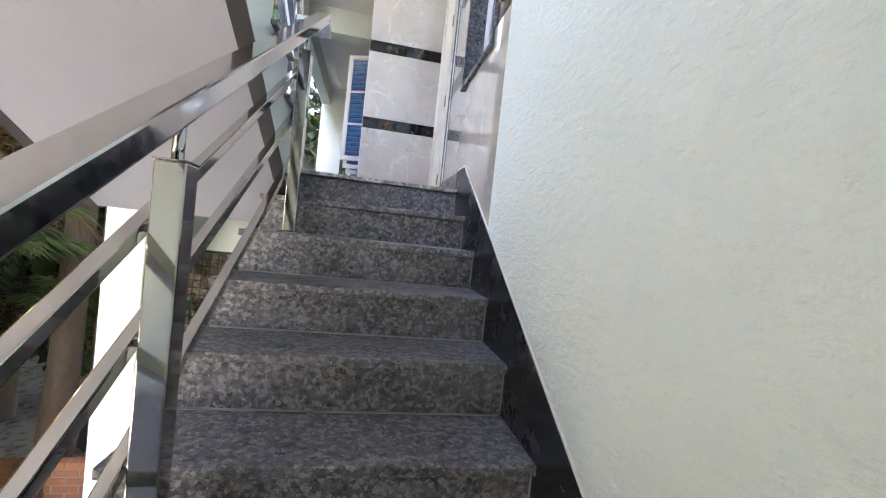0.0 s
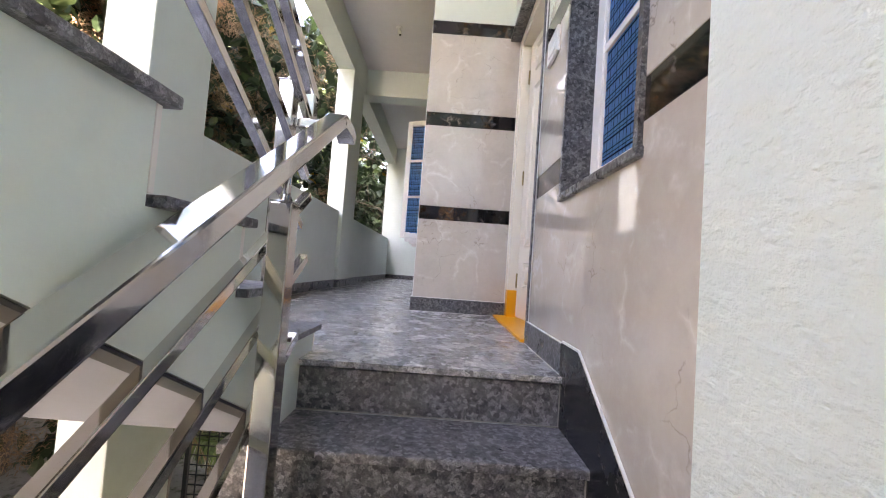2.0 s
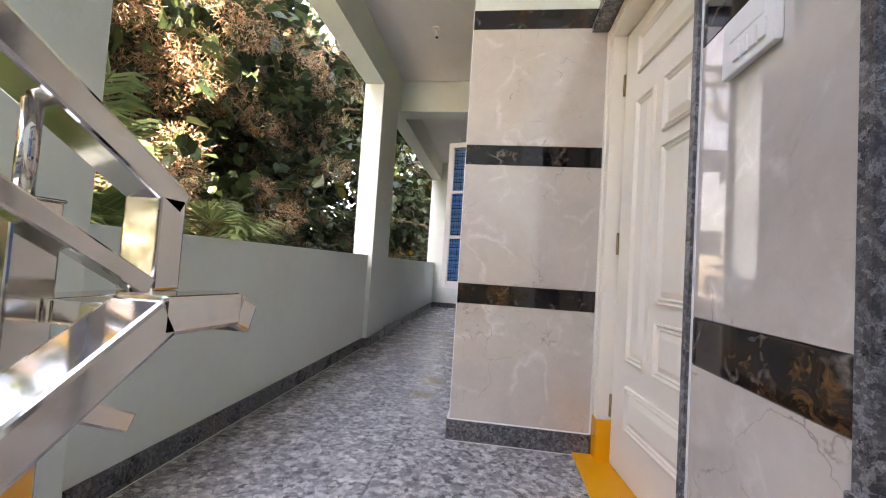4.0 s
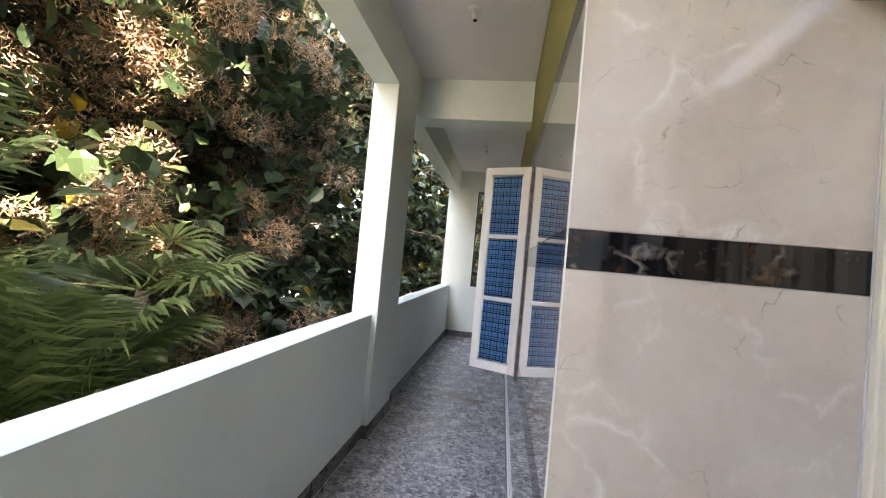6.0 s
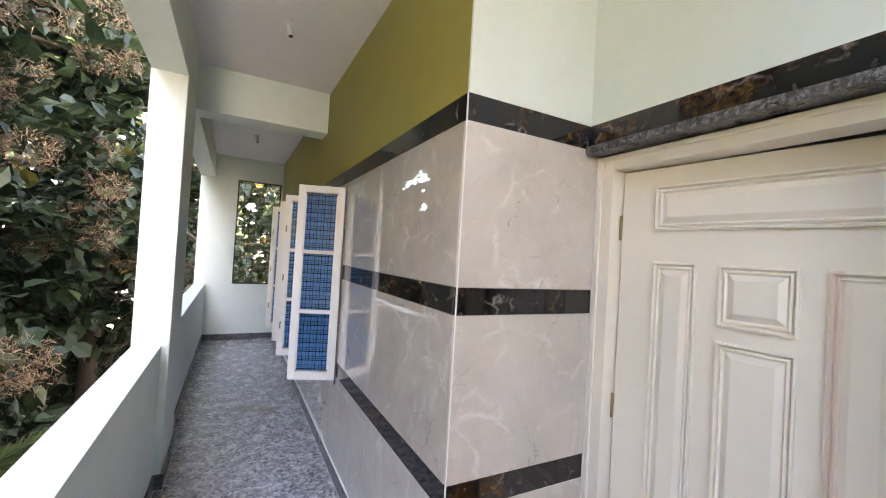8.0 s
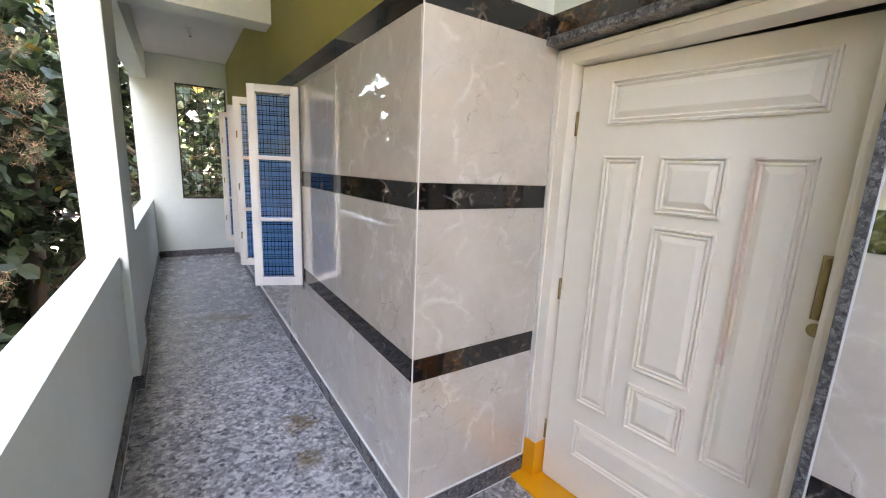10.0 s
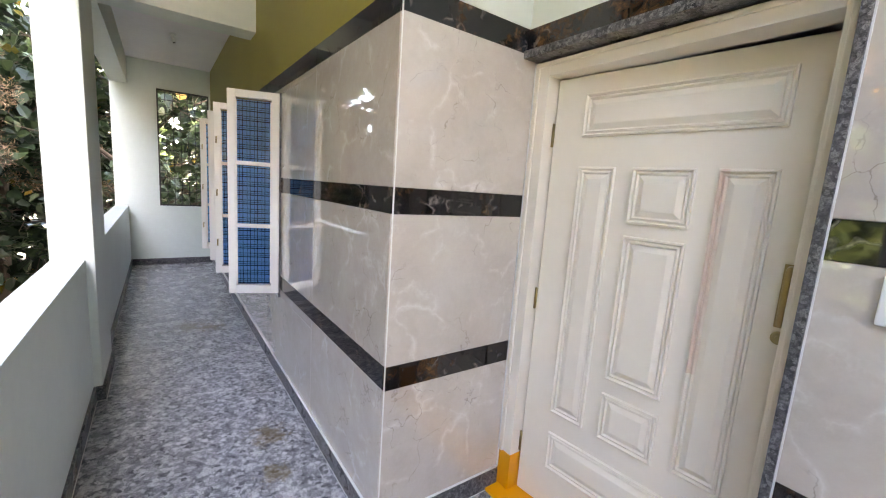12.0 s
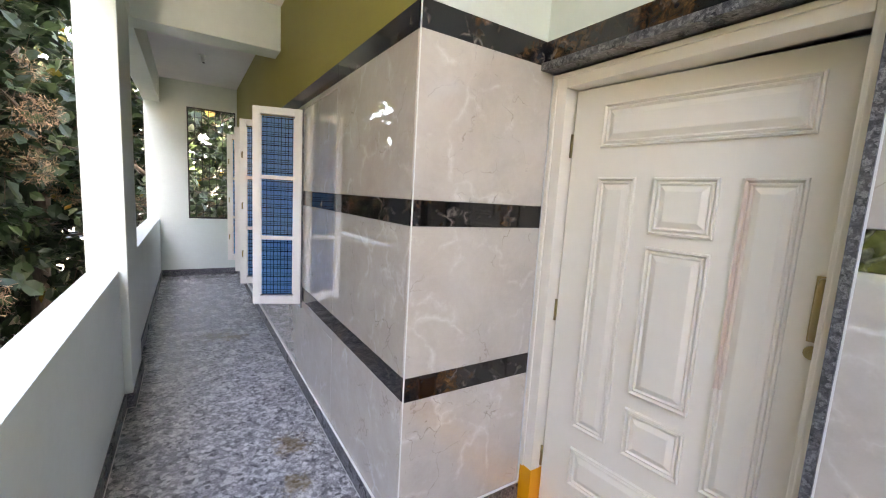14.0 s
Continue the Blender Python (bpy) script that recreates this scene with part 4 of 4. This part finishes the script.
def broadleaf_tree(x, y, height, spread, seed, leaves, size, panicles, label, low=0.25):
    rng = np.random.default_rng(seed)
    ob = thing("broadleaf_tree", label, "tree", (x, y, GZ))
    bm = bmesh.new()
    pts = [Vector((0, 0, -0.1))]
    for k in range(1, 7):
        pts.append(Vector((rng.normal(0, 0.12) * k * 0.4, rng.normal(0, 0.12) * k * 0.4, height * 0.8 * k / 6)))
    tube(bm, pts, [0.19 * (1 - 0.13 * k) for k in range(7)], 10)
    part("trunk", bm, BARK, ob, smooth=True)
    bm = bmesh.new()
    ends, dirs = [], []
    for k in range(30):
        f = rng.uniform(low, 1.0)
        i = min(int(f * 6), 5)
        base = pts[i].lerp(pts[i + 1], f * 6 - i)
        a = rng.uniform(0, math.tau)
        reach = spread * (1.05 - 0.55 * abs(f - 0.5)) * rng.uniform(0.6, 1.1)
        tip = base + Vector((math.cos(a) * reach, math.sin(a) * reach, rng.uniform(-0.1, 0.55) * reach + 0.3))
        m = base.lerp(tip, 0.5) + Vector((0, 0, 0.12 * reach))
        tube(bm, [base, m, tip], [0.055 * (1.2 - f * 0.6), 0.035, 0.012], 6)
        for j in range(14):
            g = rng.uniform(0.25, 1.0)
            q = (base.lerp(m, g * 2) if g < 0.5 else m.lerp(tip, g * 2 - 1))
            o = Vector(rng.normal(0, 0.34 * spread / 2.2, 3))
            tw = q + o
            tube(bm, [q, tw], [0.010, 0.004], 4, caps=False)
            ends.append(tw)
            dirs.append((tw - pts[3]).normalized())
    tagged(part("branching", bm, BARK, ob, smooth=True), kind="stuff")
    ends = np.array([list(e) for e in ends])
    dirs = np.array([list(d) for d in dirs])
    per = max(1, leaves // len(ends))
    cloud_part("crown", leaf_cloud(rng, ends, dirs, per, size, 0.14, 0.35), LEAF, ob, "broad dark green leaves")
    # yellow leaves scattered in the crown to give it a sunlit gold
    pick = rng.choice(len(ends), max(2, len(ends) // 6), replace=False)
    cloud_part("yellow_leaves", leaf_cloud(rng, ends[pick], dirs[pick], 2, size, 0.16, 0.5), LEAF_SUN_YEL, ob, "a few leaves coloured yellow for golden sunlight")
    if panicles:
        outer = ends[np.argsort(-(ends[:, 0] * 0.55 - ends[:, 1] * 0.35 - 0.12 * np.abs(ends[:, 2] - 6.2) + rng.normal(0, 0.6, len(ends))))[:panicles]]
        cloud_part("panicle", fuzz_cloud(rng, outer + rng.normal(0, 0.12, outer.shape), 0.31, 760), PANICLE, ob, "dry brown flower panicles")
    return ob


TEAK = "broad-leaved tree with dry brown flower panicles"
END_TREE = "broad-leaved tree beyond the end wall"
for x, y, height, spread, seed, leaves, size, panicles, label, low in (
        (-4.5, 2.5, 9.5, 2.1, 1, 8000, 0.25, 185, TEAK, 0.12), (-5.4, -0.7, 7.8, 1.9, 2, 6000, 0.23, 110, TEAK, 0.15),
        (-4.5, 4.8, 9.6, 2.2, 3, 9000, 0.27, 110, TEAK, 0.12), (-4.5, 7.4, 11.8, 2.4, 4, 9000, 0.27, 40, TEAK, 0.12),
        (-1.0, 9.4, 8.6, 2.3, 5, 4500, 0.21, 0, END_TREE, 0.1), (-6.4, 3.3, 11.5, 2.6, 6, 5500, 0.27, 90, TEAK, 0.1),
        (-6.6, 0.4, 12.0, 2.6, 7, 5500, 0.27, 80, TEAK, 0.1), (-6.5, 7.0, 11.5, 2.7, 8, 4500, 0.27, 20, TEAK, 0.1),
        (-6.2, -3.0, 9.0, 2.4, 9, 4000, 0.26, 40, TEAK, 0.1), (1.8, 11.5, 9.5, 2.6, 10, 3500, 0.26, 0, END_TREE, 0.1),
        (-8.4, 9.5, 12.0, 2.9, 11, 3500, 0.30, 0, TEAK.replace(" with dry brown flower panicles", " at the far garden edge"), 0.05), (-3.4, 10.2, 12.5, 2.7, 12, 8000, 0.27, 10, TEAK, 0.05),
        (-4.4, 15.0, 10.0, 2.6, 17, 3000, 0.28, 0, TEAK.replace(" with dry brown flower panicles", " at the far garden edge"), 0.05),
        # two unseen trees added to hold sky light off the column faces
        (-6.4, -6.2, 10.5, 2.7, 13, 3500, 0.28, 10, TEAK, 0.05), (-7.6, -9.5, 12.0, 3.0, 14, 3500, 0.30, 0, TEAK.replace(" with dry brown flower panicles", " at the far garden edge"), 0.05)):
    broadleaf_tree(x, y, height, spread, seed, leaves, size, panicles, label, low)


def far_woods(seed):
    """A dense belt of leaves behind the garden, too many to count."""
    rng = np.random.default_rng(seed)
    n = 5200
    a = rng.uniform(0, 1, n)
    x = np.where(a < 0.72, rng.uniform(-12.5, -9.4, n), rng.uniform(-11, 4, n))
    y = np.where(a < 0.72, rng.uniform(-10, 17, n), rng.uniform(13.5, 17, n))
    z = GZ + rng.uniform(0.2, 1.0, n) ** 0.8 * (8.2 + 1.8 * np.sin(x * 1.3 + y * 0.9))
    c = np.stack([x, y, z], 1)
    d = rng.normal(0, 1, (n, 3))
    ob = cloud_part("far_woods", leaf_cloud(rng, c, d, 3, 0.55, 0.35, 0.3), LEAF, None, "dense belt of dark green trees behind the garden")
    return tagged(ob, category="trees")


far_woods(77)


def frond(bm, base, direction, length, droop, leaflets, leaf_len, rng, fold=0.5):
    """A feather palm frond: a tapered rib with two rows of leaflets."""
    direction = Vector(direction).normalized()
    pts = []
    for k in range(9):
        f = k / 8
        pts.append(Vector(base) + direction * length * f + Vector((0, 0, -droop * f * f)))
    tube(bm, pts, [0.022 * (1.05 - 0.92 * k / 8) for k in range(9)], 6)
    for k in range(leaflets):
        f = 0.12 + 0.86 * k / leaflets
        i = min(int(f * 8), 7)
        p = pts[i].lerp(pts[i + 1], f * 8 - i)
        d = (pts[i + 1] - pts[i]).normalized()
        side = d.cross(Vector((0, 0, 1))).normalized()
        up = side.cross(d)
        ll = leaf_len * math.sin(math.pi * (0.12 + 0.82 * f)) ** 0.6 * rng.uniform(0.88, 1.1)
        for s in (-1, 1):
            e = (side * s * 0.8 + d * 0.62 + up * (0.18 - fold * rng.uniform(0.1, 0.6))).normalized()
            w = d * 0.014
            tip = p + e * ll + Vector((0, 0, -ll * 0.28 * rng.uniform(0.6, 1.3)))
            m = p + e * ll * 0.5
            vs = [bm.verts.new(q) for q in (p - w * 0.5, p + w * 0.5, m + w, m - w, tip)]
            bm.faces.new((vs[0], vs[1], vs[2], vs[3]))
            bm.faces.new((vs[3], vs[2], vs[4]))


def feather_palm(x, y, trunk, fronds, length, seed, label, dry=3, lift=(0.15, 1.3)):
    rng = random.Random(seed)
    ob = thing("palm", label, "palm", (x, y, GZ))
    bm = bmesh.new()
    tube(bm, [(0, 0, -0.1), (0.05, 0.02, trunk * 0.5), (0.08, 0.05, trunk)], [0.17, 0.13, 0.12], 12)
    part("trunk", bm, BARK, ob, smooth=True)
    for k in range(fronds):
        a = math.tau * k / fronds + rng.uniform(-0.25, 0.25)
        e = rng.uniform(*lift)
        bm = bmesh.new()
        frond(bm, (0.08, 0.05, trunk), (math.cos(a), math.sin(a), e), length * rng.uniform(0.8, 1.1), length * rng.uniform(0.25, 0.6), 64, length * 0.26, rng)
        part("frond", bm, PALM, ob)
    for k in range(dry):
        a = rng.uniform(0, math.tau)
        bm = bmesh.new()
        frond(bm, (0.08, 0.05, trunk - 0.1), (math.cos(a), math.sin(a), -0.4), length * 0.8, length * 0.7, 40, length * 0.2, rng)
        part("dry_frond", bm, DRYPALM, ob, "dry brown hanging frond")


def fan_palm(x, y, trunk, seed):
    rng = random.Random(seed)
    ob = thing("fan_palm", "fan palm with round pleated green leaves", "palm", (x, y, GZ))
    bm = bmesh.new()
    tube(bm, [(0, 0, -0.1), (0.02, 0, trunk)], [0.07, 0.045], 10)
    part("trunk", bm, BARK, ob, smooth=True)
    for k in range(9):
        a = math.tau * k / 9 + rng.uniform(-0.2, 0.2)
        e = rng.uniform(0.1, 1.1)
        d = Vector((math.cos(a), math.sin(a), e)).normalized()
        bm = bmesh.new()
        tip = Vector((0.02, 0, trunk)) + d * rng.uniform(0.5, 0.8)
        tube(bm, [(0.02, 0, trunk), tip], [0.012, 0.008], 5)
        side = d.cross(Vector((0, 0, 1))).normalized()
        up = side.cross(d)
        for j in range(26):
            b = math.radians(-125 + 250 * j / 25)
            r = 0.55 * rng.uniform(0.9, 1.05)
            q = (d * math.cos(b) + side * math.sin(b)).normalized()
            w = (d * -math.sin(b) + side * math.cos(b)) * 0.022
            m = tip + q * r * 0.55 + up * (0.02 if j % 2 else -0.01)
            t = tip + q * r + Vector((0, 0, -0.12 * r * 2))
            vs = [bm.verts.new(v) for v in (tip, m - w, t, m + w)]
            bm.faces.new((vs[0], vs[1], vs[2], vs[3]))
        part("fan_leaf", bm, PALM, ob)


feather_palm(-3.5, -0.3, 2.4, 13, 2.1, 21, "young coconut palm with long green fronds")
feather_palm(-3.6, -2.2, 1.5, 13, 2.2, 22, "young coconut palm with long green fronds", 5)
feather_palm(-2.95, -0.15, 3.5, 11, 2.3, 23, "young coconut palm beside the parapet", 2, (0.9, 3.2))
feather_palm(-3.0, 3.9, 2.4, 10, 1.6, 24, "young coconut palm beside the parapet", 2)
feather_palm(-3.0, 1.9, 1.3, 11, 1.5, 25, "low palm with green fronds below the parapet", 0, (0.4, 2.2))
feather_palm(-2.75, 0.8, 3.1, 10, 2.1, 26, "young coconut palm with steep green fronds", 0, (1.7, 4.0))
fan_palm(-2.95, 1.75, 4.2, 31)

# ---- pieces: floor slabs, skirtings and wall tiles ----
floor_ob = bpy.data.objects["floor"]
slab_cache = {}


def piece(name, parent, mat, x0, x1, y0, y1, z0, z1, bevel=0.0012):
    key = (name, mat.name, round(x1 - x0, 4), round(y1 - y0, 4), round(z1 - z0, 4))
    if key not in slab_cache:
        slab_cache[key] = mesh_of(name, soft_cube(0, x1 - x0, 0, y1 - y0, 0, z1 - z0, bevel, 1), mat)
    o = new(name, slab_cache[key])
    o.location = (x0, y0, z0)
    o.parent = parent
    return o


G = 0.0008
edges = [NOSE_Y - 0.012, -0.75, 0.0]
for a, b in zip(edges, edges[1:]):
    for x0, x1 in ((PAR_X1, -0.25), (-0.25, 0.612)):
        piece("floor_slab", floor_ob, FLOOR_GRANITE, x0 + G, x1 - G, a + G, b - G, -0.0199, 0.0, 0.0008)
ys = list(np.arange(0.0, END_Y - 0.3, 0.95)) + [END_Y]
for a, b in zip(ys, ys[1:]):
    piece("floor_slab", floor_ob, FLOOR_GRANITE, PAR_X1 + G, -G, a + G, b - G, -0.0199, 0.0, 0.0008)

skirt = setting("baseboard", boxes([(PAR_X1, PAR_X1 + 0.012, -0.94, 1.815, 0.0, 0.095)]), SKIRT_GRANITE, "grey granite skirting along the parapet", "skirting")
for row in ((PAR_X1, PAR_X1 + 0.012, 2.43, END_Y - 0.012, 0, 0.095), (PAR_X1 + 0.012, -0.012, END_Y - 0.012, END_Y, 0, 0.095),
            (COL_X1, COL_X1 + 0.014, 1.830, 2.43, 0, 0.095), (PAR_X1 + 0.001, COL_X1 + 0.014, 1.816, 1.8295, 0, 0.095),
            (COL_X1, COL_X1 + 0.012, -1.345, -0.95, 0, 0.095)):
    part("skirting", boxes([row]), SKIRT_GRANITE, skirt)
for row in ((-0.012, -0.0005, 0.0, END_Y - 0.012, 0, 0.10), (-0.012, 0.664, -0.0125, -0.0005, 0, 0.10), (0.6045, 0.6135, NOSE_Y + 0.022, DOOR_Y0 - 0.001, 0, 0.10)):
    part("skirting", boxes([row]), SKIRT_GRANITE, skirt)
for row in ((PAR_X1 + 0.0125, PAR_X1 + 0.0155, -0.94, 1.815, 0.0002, 0.003), (PAR_X1 + 0.0125, COL_X1 + 0.014, 1.8125, 1.8155, 0.0002, 0.003), (COL_X1 + 0.0145, COL_X1 + 0.0175, 1.815, 2.43, 0.0002, 0.003), (-0.014, -0.0125, 0.0, END_Y - 0.02, 0.0002, 0.004), (-0.012, 0.662, -0.0165, -0.013, 0.0002, 0.003), (0.601, 0.604, NOSE_Y + 0.02, DOOR_Y0, 0.0002, 0.003),
            (-0.0125, -0.001, 0.002, END_Y - 0.02, 0.1002, 0.1035), (-0.010, 0.662, -0.0115, -0.001, 0.1002, 0.1035), (0.6055, 0.613, NOSE_Y + 0.022, DOOR_Y0, 0.1002, 0.1035)):
    part("grout_line", boxes([row]), GROUT, skirt, "white grout line")

COURSES = ((0.1, 0.67, TILE, "tile"), (0.67, 0.77, BAND, "band_tile"), (0.77, 1.37, TILE, "tile"), (1.37, 1.47, BAND, "band_tile"), (1.47, 2.07, TILE, "tile"), (2.07, BAND_Z, BAND, "band_tile"))


def tile_face(parent, plane, axis, cuts, holes, courses=COURSES):
    """Tiles 12 mm thick, whose faces lie in the plane; axis is the wall's normal."""
    for z0, z1, mat, nm in courses:
        for a, b in zip(cuts, cuts[1:]):
            for p0, p1, q0, q1 in cut_tile(a, b, z0, z1, holes):
                if p1 - p0 < 0.006 or q1 - q0 < 0.006:
                    continue
                if axis == "x":
                    piece(nm, parent, mat, plane, plane + TT, p0 + G, p1 - G, q0 + G, q1 - G, 0.001)
                else:
                    piece(nm, parent, mat, p0 + G, p1 - G, plane, plane + TT, q0 + G, q1 - G, 0.001)


tile_face(wall_corridor, 0.0, "x", [TT + 0.002, 0.92, 2.12, 3.32, 4.52, 5.72, END_Y], [(a, b, WIN_Z0 - 0.02, WIN_Z1) for a, b in CORR_WINDOWS])
tile_face(wall_pier, 0.0, "y", [0.002, 0.668], [])
tile_face(wall_door, DOOR_X, "x", [STUCCO_Y, DOOR_Y0], [(RW[0], RW[1], RW[2] - 0.02, RW[3])], COURSES[1:])
u_tile = [(STUCCO_Y, -0.5), (DOOR_Y0 - G, -0.5), (DOOR_Y0 - G, 0.67 - G), (RW[1], 0.67 - G), (RW[1], RW[2] - 0.02), (RW[0], RW[2] - 0.02), (RW[0], 0.67 - G), (STUCCO_Y, 0.67 - G)]
part("tile", prism(u_tile, "x", DOOR_X, DOOR_X + TT), TILE, wall_door)
tile_face(wall_door, DOOR_X, "x", [DOOR_Y0, -0.002], [], [(2.077, BAND_Z, BAND, "band_tile")])
setting("corner_trim", boxes([(-0.001, 0.0035, -0.001, 0.0035, 0.1, BAND_Z)]), GROUT, "white corner joint between tiles", "trim")
